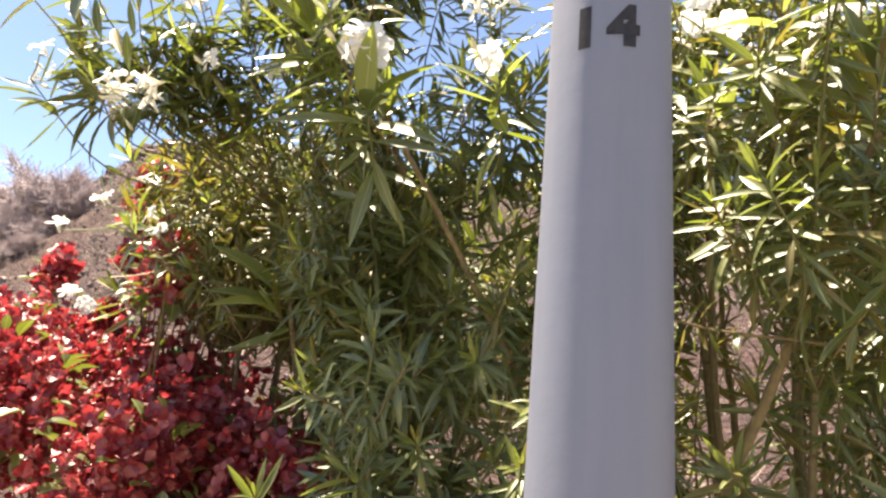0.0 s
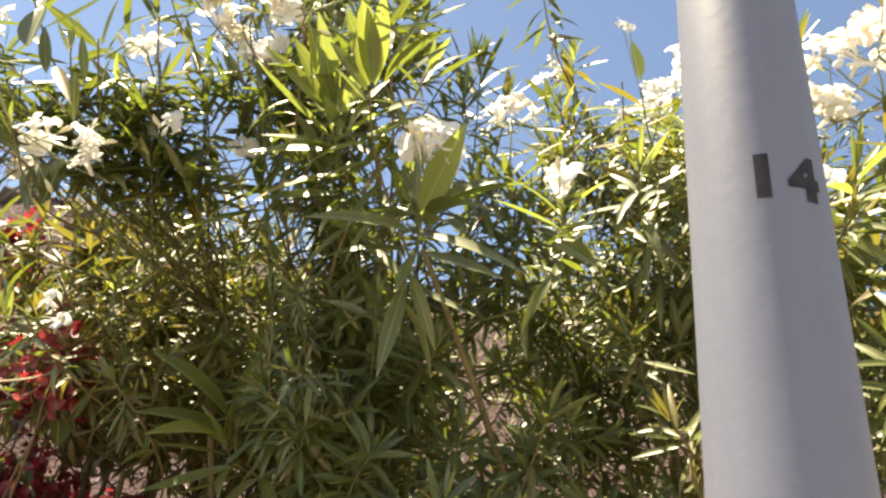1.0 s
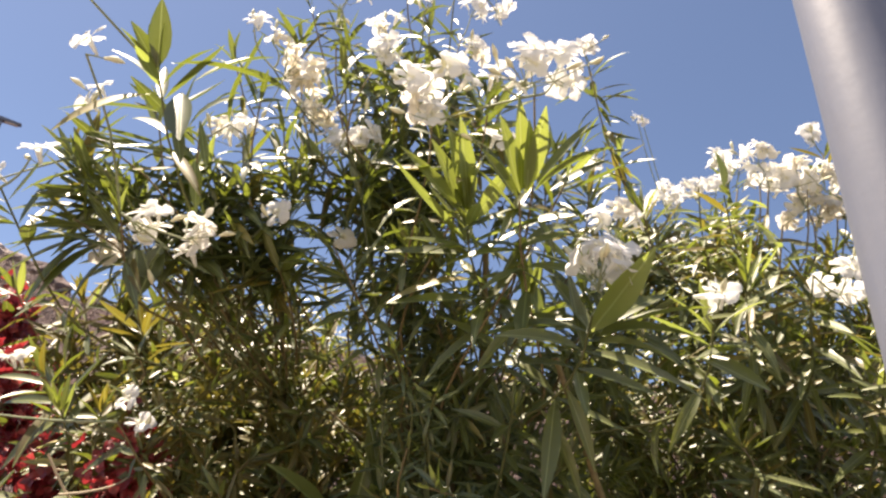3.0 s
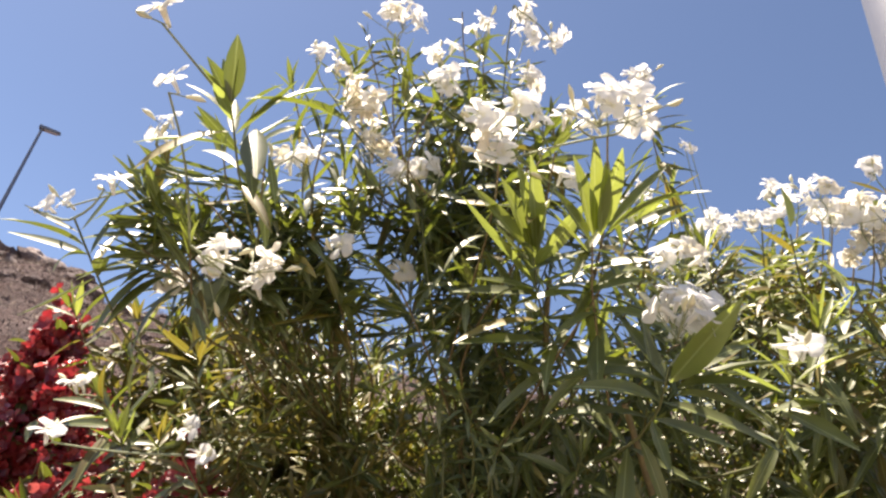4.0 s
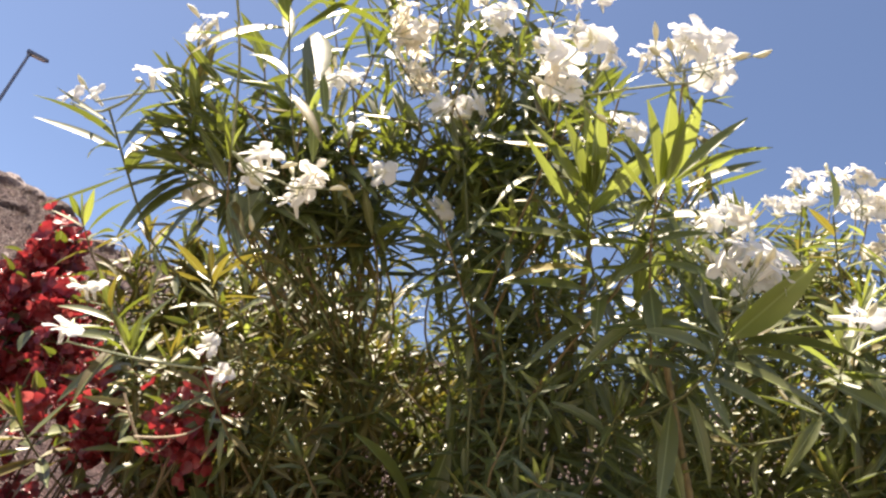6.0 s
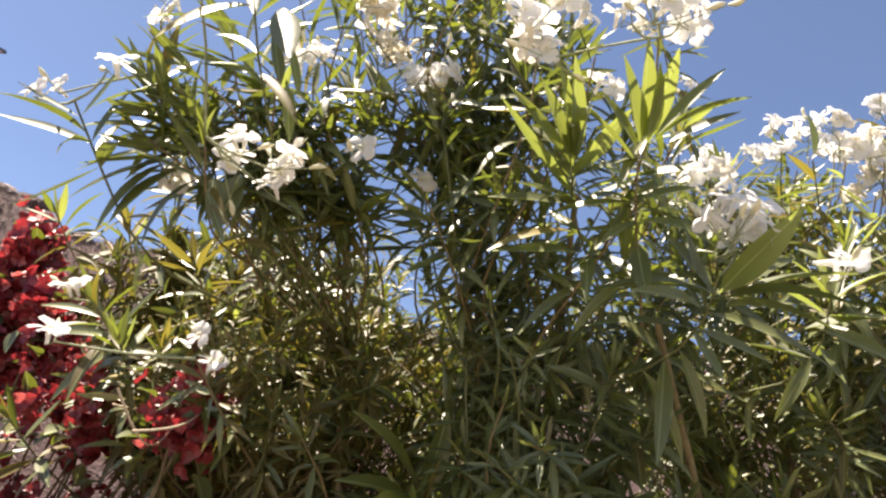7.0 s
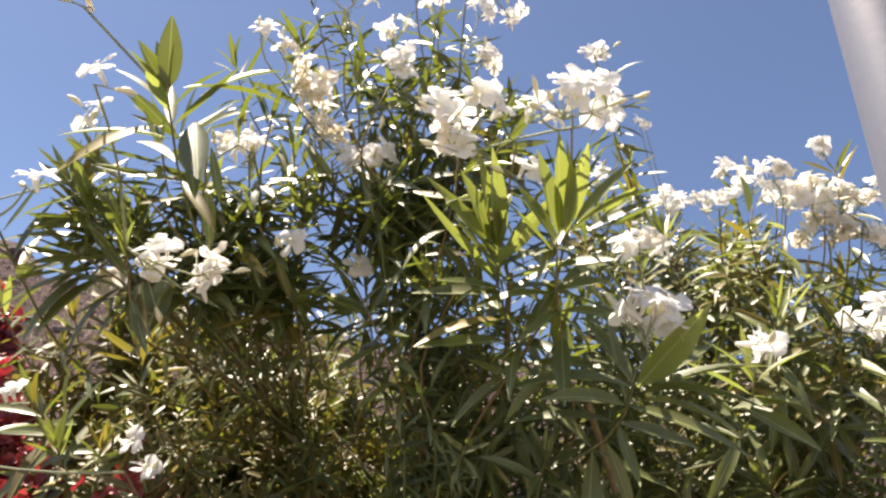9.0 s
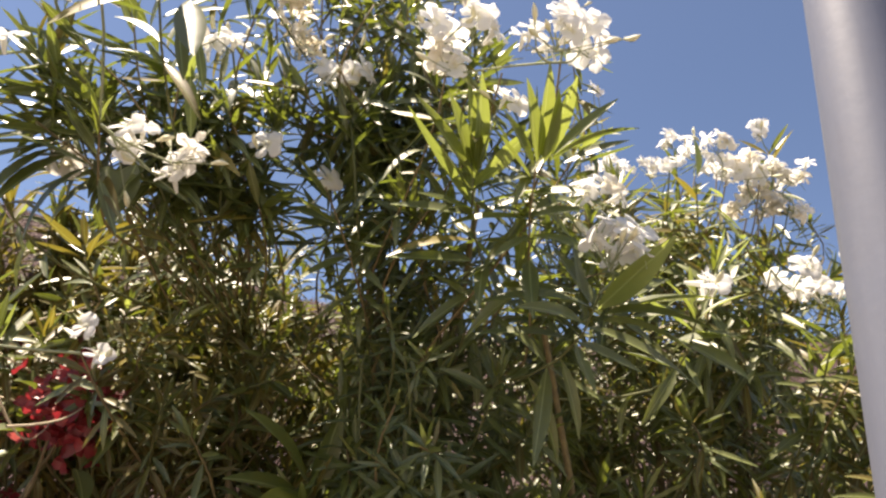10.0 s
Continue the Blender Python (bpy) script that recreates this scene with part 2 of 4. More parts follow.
def crest(az):
    """Elevation in degrees of the skyline that the hill makes towards az (degrees to the right of +y)."""
    return float(np.interp(az, [-120, -80, -50, -41.5, -38, -35.5, -33.3, -30.8, -27, -24, -20.5, -18, -16.4, -12, -6, 10, 30, 60, 90, 130],
                           [0, 4, 8.5, 10.3, 12.5, 14.8, 17.3, 18.6, 19.7, 20.7, 20.8, 19.7, 18.8, 19.0, 19.3, 18.0, 17.2, 17.1, 10, 0]))


def ground_height(x, y):
    r = math.hypot(x - HX, y - HY)
    az = math.degrees(math.atan2(x - HX, y - HY))
    el = crest(az)
    if r < 2.0:
        z = 0.0
    else:
        top = HZ + RIDGE * math.tan(radians(el))
        top = max(top - HZ, 0) if el < 3 else top
        u = (r - 2.0) / (RIDGE - 2.0)
        if u < 1:
            z = top * (u ** 0.92)
        else:
            back = max(el - 2.6, 0.0) if el > 3 else 0.0
            far = HZ + min(r, 320.0) * math.tan(radians(back)) if back else 0.0
            w = min((u - 1) / 0.35, 1.0)
            z = top * (1 - w) + far * w if back else top * (1 - w)
        g = min((r - 2.0) / 3.0, 1.0) * min(el / 6.0, 1.0)
        v = Vector((x, y, 0))
        z += g * (0.20 * noise.fractal(v * 0.45, 1.0, 2.0, 4) + 0.12 * noise.fractal(v * 2.1 + Vector((7, 3, 0)), 1.0, 2.0, 3))
    return z


def build_ground():
    rad = np.concatenate([np.linspace(0.4, 2.0, 5), np.linspace(2.3, 17.0, 62), np.geomspace(18.5, 3200.0, 34)])
    azs = np.concatenate([np.arange(-180, -50, 6.0), np.arange(-50, 75, 0.9), np.arange(75, 180, 6.0)])
    h = Heap()
    verts = [(HX, HY, 0)]
    for r in rad:
        for a in azs:
            x, y = HX + r * math.sin(radians(a)), HY + r * math.cos(radians(a))
            verts.append((x, y, ground_height(x, y)))
    n = len(azs)
    faces = []
    for j in range(n):
        faces.append((0, 1 + (j + 1) % n, 1 + j))
    for i in range(len(rad) - 1):
        for j in range(n):
            k = (j + 1) % n
            faces.append((1 + i * n + j, 1 + i * n + k, 1 + (i + 1) * n + k, 1 + (i + 1) * n + j))
    ob = new("ground", mesh_of("ground", verts, faces, SOIL, smooth=True))
    return tagged(ob, "dry stony brown hillside sloping up to a ridge", "ground", kind="structure")


build_ground()
rng = np.random.default_rng(7)


def on_hill(az, r):
    x, y = HX + r * math.sin(radians(az)), HY + r * math.cos(radians(az))
    return np.array([x, y, ground_height(x, y)])


def rock_mesh(seed):
    bm = bmesh.new()
    bmesh.ops.create_icosphere(bm, subdivisions=2, radius=1.0)
    for v in bm.verts:
        k = 1 + 0.55 * noise.noise(v.co * 1.1 + Vector((seed * 3.1, 0, 0))) + 0.2 * noise.noise(v.co * 2.7 + Vector((0, seed * 2.0, 0)))
        v.co = Vector((v.co.x * 1.15, v.co.y * 0.85, v.co.z * 0.6)) * k
    me = bpy.data.meshes.new("rock")
    bm.to_mesh(me)
    bm.free()
    me.materials.append(ROCK)
    return me


ROCKS = [rock_mesh(s) for s in range(6)]


def rocks():
    for i in range(170):
        az, r = rng.uniform(-46, 8), RIDGE - abs(rng.normal(0, 1)) * 3.6
        if i % 3 == 0:
            az, r = rng.uniform(-38, -14), RIDGE + rng.uniform(-0.9, 0.2)
        if i >= 162:
            az, r = rng.uniform(-31, -24), rng.uniform(5.9, 6.9)
        elif r < 8.5:
            continue
        p = on_hill(az, r)
        s = rng.uniform(0.04, 0.11) if i % 6 else rng.uniform(0.14, 0.30)
        ob = new("rock", ROCKS[i % 6])
        ob.matrix_basis = pose(p[0], p[1], p[2] + 0.15 * s, rng.uniform(-20, 20), rng.uniform(-20, 20), rng.uniform(0, 360)) @ Matrix.Diagonal((s, s, s, 1))
        tagged(ob, "weathered angular brown rock on the dry slope", "rock", "rocks on the slope")


rocks()


def pebbles_and_straw():
    peb, straw = Heap(), Heap()
    cube = np.array([(-1, -1, -.6), (1, -.8, -.6), (.9, 1, -.6), (-1, .8, -.6), (-.6, -.7, .5), (.7, -.5, .6), (.5, .7, .45), (-.7, .5, .55)])
    cf = [(0, 3, 2, 1), (4, 5, 6, 7), (0, 1, 5, 4), (1, 2, 6, 5), (2, 3, 7, 6), (3, 0, 4, 7)]
    for _ in range(12000):
        az, r = rng.uniform(-48, 30), 2.6 + (RIDGE - 2.4) * math.sqrt(rng.uniform(0, 1))
        p = on_hill(az, r)
        s = rng.uniform(0.006, 0.020) * (1 + (rng.random() < 0.08) * 1.2)
        rot = np.array(Euler(rng.uniform(-3, 3, 3)).to_matrix())
        peb.add((cube * rng.uniform(0.6, 1.2, (8, 1)) * s) @ rot.T + p, cf)
    for _ in range(7500):
        az, r = rng.uniform(-48, 30), 3.0 + (RIDGE - 2.9) * math.sqrt(rng.uniform(0, 1))
        p = on_hill(az, r)
        for _ in range(int(rng.integers(3, 8))):
            d = unit(rng.normal(0, 1, 3) * (0.8, 0.8, 0.3) + (0, 0, 0.75))
            n = rng.uniform(0.05, 0.17)
            side = unit(np.cross(d, rng.normal(0, 1, 3))) * rng.uniform(0.0015, 0.004)
            q = p + rng.normal(0, 0.03, 3) * (1, 1, 0)
            straw.add([q - side, q + side, q + d * n + side * 0.3, q + d * n - side * 0.3],
                      [(0, 1, 2, 3)])
    ob = new("pebbles", peb.mesh("pebbles", ROCK, smooth=False))
    tagged(ob, "loose brown and pale pebbles scattered over the slope", "pebbles", kind="stuff")
    ob = new("dry_grass", straw.mesh("dry_grass", STRAW))
    tagged(ob, "short dead straw-coloured grass over the slope", "dry grass", kind="stuff")


pebbles_and_straw()


def dry_shrub(az, r, size, seed):
    g = np.random.default_rng(seed)
    p = on_hill(az, r)
    root = thing("dry_shrub", p, "leafless grey-brown rounded dry shrub on the hilltop", "shrub", "dry shrubs on the hill")
    wood, twigs = Heap(), Heap()
    for _ in range(26):
        d = unit(g.normal(0, 1, 3) * (1, 1, 0.55) + (0, 0, 0.55))
        d[2] = abs(d[2])
        end = d * size * g.uniform(0.6, 0.95)
        pts = bezier(np.array([0, 0, -0.05]), d * size * 0.3 + g.normal(0, 0.05, 3) * size, end * 0.7 + g.normal(0, 0.06, 3) * size, end, 6)
        wood.add(*tube(pts, np.linspace(0.016, 0.005, 6) * size, 4))
        for _ in range(120):
            q = pts[int(g.integers(2, 6))] + g.normal(0, 0.03, 3) * size
            e = q + unit(d + g.normal(0, 0.75, 3)) * size * g.uniform(0.12, 0.34)
            twigs.add(*tube(np.stack([q, (q + e) / 2 + g.normal(0, 0.02, 3) * size, e]), np.array([0.007, 0.0055, 0.003]) * size, 3))
    tagged(part("branches", wood.mesh("branches", DEADWOOD), root), kind="stuff")
    tagged(part("brushwood", twigs.mesh("brushwood", DEADWOOD), root), kind="stuff")


for k, (az, r, size) in enumerate(((-42.5, 10.4, 1.0), (-39.2, 10.9, 1.1), (-37.2, 10.2, 0.75), (-40.6, 9.6, 0.60), (-41.0, 9.2, 0.55),
                                   (-44.0, 9.6, 0.72), (-45.5, 10.6, 0.8), (-47.5, 10.0, 0.9))):
    dry_shrub(az, r, size, 40 + k)


def fallen_pipe():
    a, b = on_hill(-25.1, 7.0), on_hill(-17.6, 7.1)
    a[2] += 0.08
    b[2] += 0.08
    mid = (a + b) / 2 + (0, 0, -0.01)
    v, f = tube(bezier(a, a * 0.7 + mid * 0.3, b * 0.7 + mid * 0.3, b, 10), 0.021, 8)
    ob = new("pipe", mesh_of("pipe", v, f, PIPE, smooth=True))
    tagged(ob, "thin pale pipe lying across the dry slope", "pipe")


fallen_pipe()


# ---------------------------------------------------------------- far street lamp and pylon
def street_lamp():
    dist = 40.0
    top = HZ + dist * math.tan(radians(29.5))
    x, y, _ = on_hill(-26.4, dist)
    base = ground_height(x, y)
    root = thing("street_lamp", (x, y, base), "tall dark steel street lamp with a flat head on the hilltop", "street lamp")
    h = top - base
    v, f = tube(np.array([(0, 0, -0.3), (0, 0, h * 0.5), (0, 0, h)]), np.array([0.12, 0.10, 0.075]), 10)
    part("pole", mesh_of("pole", v, f, STEEL, smooth=True), root)
    bm = bmesh.new()
    bmesh.ops.create_cube(bm, size=1.0)
    for q in bm.verts:
        t = q.co.x + 0.5
        q.co = Vector((q.co.x * 1.15 + 0.42, q.co.y * (0.42 - 0.12 * t), q.co.z * (0.24 - 0.12 * t)))
    bmesh.ops.bevel(bm, geom=bm.edges[:], offset=0.03, segments=2, affect="EDGES")
    me = bpy.data.meshes.new("lamp_head")
    bm.to_mesh(me)
    bm.free()
    me.materials.append(STEEL)
    head = part("lamp_head", me, root, m=pose(0, 0, h, 0, 0, 12))
    bm = bmesh.new()
    bmesh.ops.create_cube(bm, size=1.0)
    for q in bm.verts:
        q.co = Vector((q.co.x * 0.7 + 0.5, q.co.y * 0.26, q.co.z * 0.03 - 0.115))
    me = bpy.data.meshes.new("lens")
    bm.to_mesh(me)
    bm.free()
    me.materials.append(GLASS)
    part("lens", me, head, "pale lamp lens")


street_lamp()


def pylon():
    dist = 190.0
    x, y, _ = on_hill(-29.4, dist)
    base = ground_height(x, y)
    top = HZ + dist * math.tan(radians(25.0))
    h = top - base
    root = thing("pylon", (x, y, base), "steel lattice power pylon far behind the hill, coloured haze blue-grey", "pylon")
    body = Heap()

    def bar(a, b, r=0.06):
        body.add(*tube(np.array([a, b], float), r, 4))

    def half(z):
        return 2.6 * (1 - z / h) ** 1.3 + 0.28

    lv = [h * k for k in (0.0, 0.16, 0.30, 0.42, 0.53, 0.63, 0.72, 0.81, 0.90, 1.0)]
    for a, b in zip(lv[:-1], lv[1:]):
        ca = [np.array((sx * half(a), sy * half(a), a)) for sx, sy in ((1, 1), (-1, 1), (-1, -1), (1, -1))]
        cb = [np.array((sx * half(b), sy * half(b), b)) for sx, sy in ((1, 1), (-1, 1), (-1, -1), (1, -1))]
        for i in range(4):
            j = (i + 1) % 4
            bar(ca[i], cb[i], 0.09)
            bar(ca[i], cb[j])
            bar(ca[j], cb[i])
            bar(cb[i], cb[j])
    part("lattice_tower", body.mesh("lattice_tower", PYLON), root)
    for z, w in ((0.60, 4.6), (0.735, 3.9), (0.87, 3.2)):
        for s in (-1, 1):
            body = Heap()
            zz = h * z
            a = half(zz)
            tip = np.array((s * w, 0, zz + 0.25))
            for sy in (-1, 1):
                bar((s * a, sy * a, zz), tip, 0.10)
                bar((s * a * 0.8, sy * a * 0.8, zz + 1.1), tip, 0.10)
            for k in (0.35, 0.65):
                bar(np.array((s * a, -a, zz)) * (1 - k) + tip * k, np.array((s * a, a, zz)) * (1 - k) + tip * k)
            arm = part("cross_arm", body.mesh("cross_arm", PYLON), root)
            v, f = tube(np.array([tip, tip + (0, 0, -0.6), tip + (0, 0, -1.3)]), np.array([0.07, 0.13, 0.07]), 6)
            part("insulator", mesh_of("insulator", v, f, STEEL), arm)


pylon()


# ---------------------------------------------------------------- the numbered pole
PX, PY = 0.108, 0.604


def pole_radius(z):
    return 0.0692 - 0.0084 * z


def numbered_pole():
    root = thing("pole", (PX, PY, 0), "tapered light-grey painted steel lamp post with a black painted number", "lamp post")
    zs = np.concatenate([np.linspace(0, 4.6, 24)])
    v, f = tube(np.stack([np.zeros(24), np.zeros(24), zs], 1), pole_radius(zs), 64)
    part("shaft", mesh_of("shaft", v, f, POLE_PAINT, smooth=True), root)
    bm = bmesh.new()
    bmesh.ops.create_cone(bm, cap_ends=True, segments=48, radius1=0.16, radius2=0.15, depth=0.03, matrix=Matrix.Translation((0, 0, 0.015)))
    me = bpy.data.meshes.new("base_plate")
    bm.to_mesh(me)
    bm.free()
    me.materials.append(POLE_PAINT)
    part("base_plate", me, root)
    for ch, angle, size, z0 in (("1", 241.0, 0.049, 1.7855), ("4", 275.5, 0.049, 1.7845)):
        cu = bpy.data.curves.new("digit", "FONT")
        cu.body, cu.size, cu.align_x, cu.offset, cu.resolution_u = ch, size, "CENTER", 0.0030, 3
        tmp = bpy.data.objects.new("digit_outline", cu)
        scene.collection.objects.link(tmp)
        bpy.context.view_layer.update()
        me = bpy.data.meshes.new_from_object(tmp.evaluated_get(bpy.context.evaluated_depsgraph_get()))
        bpy.data.objects.remove(tmp)
        bm = bmesh.new()
        bm.from_mesh(me)
        for k in range(-9, 10):
            bmesh.ops.bisect_plane(bm, geom=bm.verts[:] + bm.edges[:] + bm.faces[:], plane_co=(k * 0.003, 0, 0), plane_no=(1, 0, 0))
        for q in bm.verts:
            z = z0 + q.co.y
            r = pole_radius(z) + 0.0006
            a = radians(angle) + q.co.x / r
            q.co = Vector((r * math.cos(a), r * math.sin(a), z))
        me.clear_geometry()
        bm.to_mesh(me)
        bm.free()
        me.materials.clear()
        me.materials.append(INK)
        me.name = "digit"
        part("digit", me, root, "black stencilled number " + ch)


numbered_pole()


# ---------------------------------------------------------------- leaves and flowers
def leaf_template(curl, fold, twist, n=6):
    """A lance-shaped leaf of length and width 1 along +x, upper side +z."""
    v, u = [], []
    for i in range(n + 1):
        s = i / n
        w = 0.5 * (math.sin(math.pi * min(s, 1) ** 0.85) ** 0.8 if 0 < s < 1 else 0.03)
        w = max(w, 0.035)
        a = curl * s
        x = math.sin(a) / curl if abs(curl) > 1e-3 else s
        z = -(1 - math.cos(a)) / curl if abs(curl) > 1e-3 else 0.0
        tw = twist * s
        for c in (-1, 0, 1):
            yy, zz = c * w, (abs(c) * w * fold)
            v.append((x, yy * math.cos(tw), z, yy * math.sin(tw) + zz))
            u.append((s, 0.5 + 0.5 * c * max(w, 0.05) * 2))
    v = np.array(v)
    f = []
    for i in range(n):
        for c in (0, 1):
            k = i * 3 + c
            f.append((k, k + 3, k + 4, k + 1))
    return v, np.array(f), np.array(u)


TEMPLATES = [leaf_template(c, fo, tw) for c, fo, tw in ((0.05, 0.5, 0.1), (0.45, 0.45, -0.3), (0.9, 0.35, 0.4), (-0.25, 0.5, -0.2), (1.4, 0.3, 0.2))]
MATS = (LEAF_OLD, LEAF_MID, LEAF_YOUNG, LEAF_DULL)


def leaf_verts(t, length, width):
    v = TEMPLATES[t][0]
    return np.stack([v[:, 0] * length, v[:, 1] * width, v[:, 2] * length + v[:, 3] * width], 1)


LEAF_MESH = {}


def leaf_mesh(t, m):
    if (t, m) not in LEAF_MESH:
        v = leaf_verts(t, 1.0, 0.17)
        LEAF_MESH[t, m] = mesh_of("leaf", v, TEMPLATES[t][1], MATS[m], TEMPLATES[t][2], True)
    return LEAF_MESH[t, m]


def flower_mesh(seed, material):
    """An open pinwheel of five broad rounded petals facing +x, a little over 4 cm across."""
    g = np.random.default_rng(seed)
    h = Heap()
    rows = ((0.0, 0.26), (0.22, 0.48), (0.45, 0.80), (0.68, 1.0), (0.88, 0.88), (1.0, 0.50))
    cols = (-1.0, -0.5, 0.0, 0.5, 1.0)
    for k in range(5):
        a = 2 * math.pi * k / 5 + g.normal(0, 0.07)
        v, u, f = [], [], []
        L, W = 0.0200 * g.uniform(0.88, 1.08), 0.0095 * g.uniform(0.9, 1.12)
        lift, tw, wave = g.uniform(-0.2, 0.35), 0.28 + g.normal(0, 0.1), g.uniform(0, 6.28)
        for s, wide in rows:
            for c in cols:
                w = c * W * wide
                x = 0.007 * (1 - (1 - s) ** 2) * (0.6 + lift) - 0.007 * s * s * (0.6 - lift) + w * tw - 0.0016 * c * c * s
                x += 0.0009 * s * math.sin(2.6 * c + wave)
                v.append((x, 0.0025 + L * s - 0.0030 * c * c * s * s, w))
                u.append((s, 0.5 + c * 0.5))
        n = len(cols)
        for i in range(len(rows) - 1):
            for c in range(n - 1):
                q = i * n + c
                f.append((q, q + n, q + n + 1, q + 1))
        rot = np.array([[1, 0, 0], [0, math.cos(a), -math.sin(a)], [0, math.sin(a), math.cos(a)]])
        h.add(np.array(v) @ rot.T, f, u)
    v, f = tube(np.array([(0.002, 0, 0), (-0.008, 0, 0), (-0.020, 0, 0)]), np.array([0.0048, 0.0032, 0.0018]), 6)
    h.add(v, f, np.full((len(v), 2), 0.25))
    return h.mesh("flower", material)


FLOWERS = [[flower_mesh(s, m) for s in range(6)] for m in (PETAL, FADED)]


def bud_mesh(seed):
    g = np.random.default_rng(seed)
    n = g.uniform(0.014, 0.024)
    s = np.linspace(0, 1, 6)
    pts = np.stack([s * n, 0.002 * np.sin(3 * s), 0 * s], 1)
    v, f = tube(pts, np.array([0.0014, 0.0022, 0.0032, 0.0034, 0.0022, 0.0004]), 6)
    return mesh_of("bud", v, f, BUD, smooth=True)


BUDS = [bud_mesh(s) for s in range(3)]


class Bush:
    """An oleander: canes from the ground, leafy shoots, flower heads."""

    def __init__(self, base, label, seed, near):
        self.base = np.array(base, float)
        self.root = thing("oleander", base, label, "oleander bush", "oleander bushes")
        self.g = np.random.default_rng(seed)
        self.shoots, self.heads, self.leaves, self.near, self.blades = [], [], [], near, []
        self.bloom = 1.0
        self.side = np.array([-0.40, -0.64, 0.54])      # halfway between sun and camera, so leaves glint in view
        self.sparse_low = False
        self.broad = 1.0
        self.dull = 0.04           # share of olive-brown leaves
        self.facing = 1.3          # how far older leaves turn that way to glint at the camera

    def leaf(self, at, d, up, length, width, t, m):
        if self.sparse_low and at[0] < -0.27 and at[2] < 1.40 + 0.5 * at[1] and not (at[1] > 1.0 and at[2] < 1.72):     # few small leaves on the left, below a cut along the camera's sightline
            if self.g.random() < (0.25 if at[0] > -0.42 else 0.6):
                return
            length, width = length * 0.6, width * 0.65
        width *= self.broad
        if m < 2 and self.g.random() < self.dull:
            m = 3
        self.leaves.append((np.asarray(at, float), frame_of(d, up), length, width, t, m))


def shoot(bush, tip, way, whorls, leaf, young):
    bush.shoots.append((np.array(tip, float), unit(way), whorls, leaf, young))


def blade(bush, foot, end, width, age, face):
    """One large leaf from foot to end: 0 faces the viewer's side, 1 half so, 2 tilted to glint at the camera."""
    foot, end = np.array(foot, float), np.array(end, float)
    up = np.array([(0.1, -1.0, 0.25), (0.0, -0.55, 0.8), (-0.42, -0.72, 0.50)][face])
    n = np.linalg.norm(end - foot)
    bush.blades.append((foot, frame_of(end - foot, up), n, width * 1.15, 1 if face == 1 else 0, age))


def bough(bush, foot, end, r):
    """One thick leaning stem that shows between the leaves."""
    foot, end = np.array(foot, float), np.array(end, float)
    low = np.array([foot[0] * 0.5 + bush.base[0] * 0.5, foot[1] * 0.5 + bush.base[1] * 0.5, -0.03])
    pts = np.concatenate([bezier(low, low + (0, 0, 0.5), foot - (end - foot) * 0.5, foot, 8), bezier(foot, foot + (end - foot) * 0.3, end - (end - foot) * 0.3, end, 7)[1:]])
    v, f = tube(pts + bush.g.normal(0, 0.0015, pts.shape) - bush.base, np.linspace(r * 1.3, r * 0.6, len(pts)), 8)
    part("cane", mesh_of("cane", v, f, CANE, smooth=True), bush.root, "leaning yellow-brown cane")


def dry_twig(bush, a, b):
    """A thin pale dead twig between the leaves."""
    a, b = np.array(a, float), np.array(b, float)
    g = bush.g
    mid = (a + b) / 2 + g.normal(0, 0.02, 3)
    v, f = tube(bezier(a, mid + g.normal(0, 0.015, 3), mid + g.normal(0, 0.015, 3), b, 10) - bush.base, np.linspace(0.0016, 0.0008, 10), 5)
    part("stem", mesh_of("stem", v, f, DRYSTEM, smooth=True), bush.root, "thin pale dead twig")


def flower_head(bush, at, count, spread, faded=0.06):
    bush.heads.append((np.array(at, float), count, spread, faded))


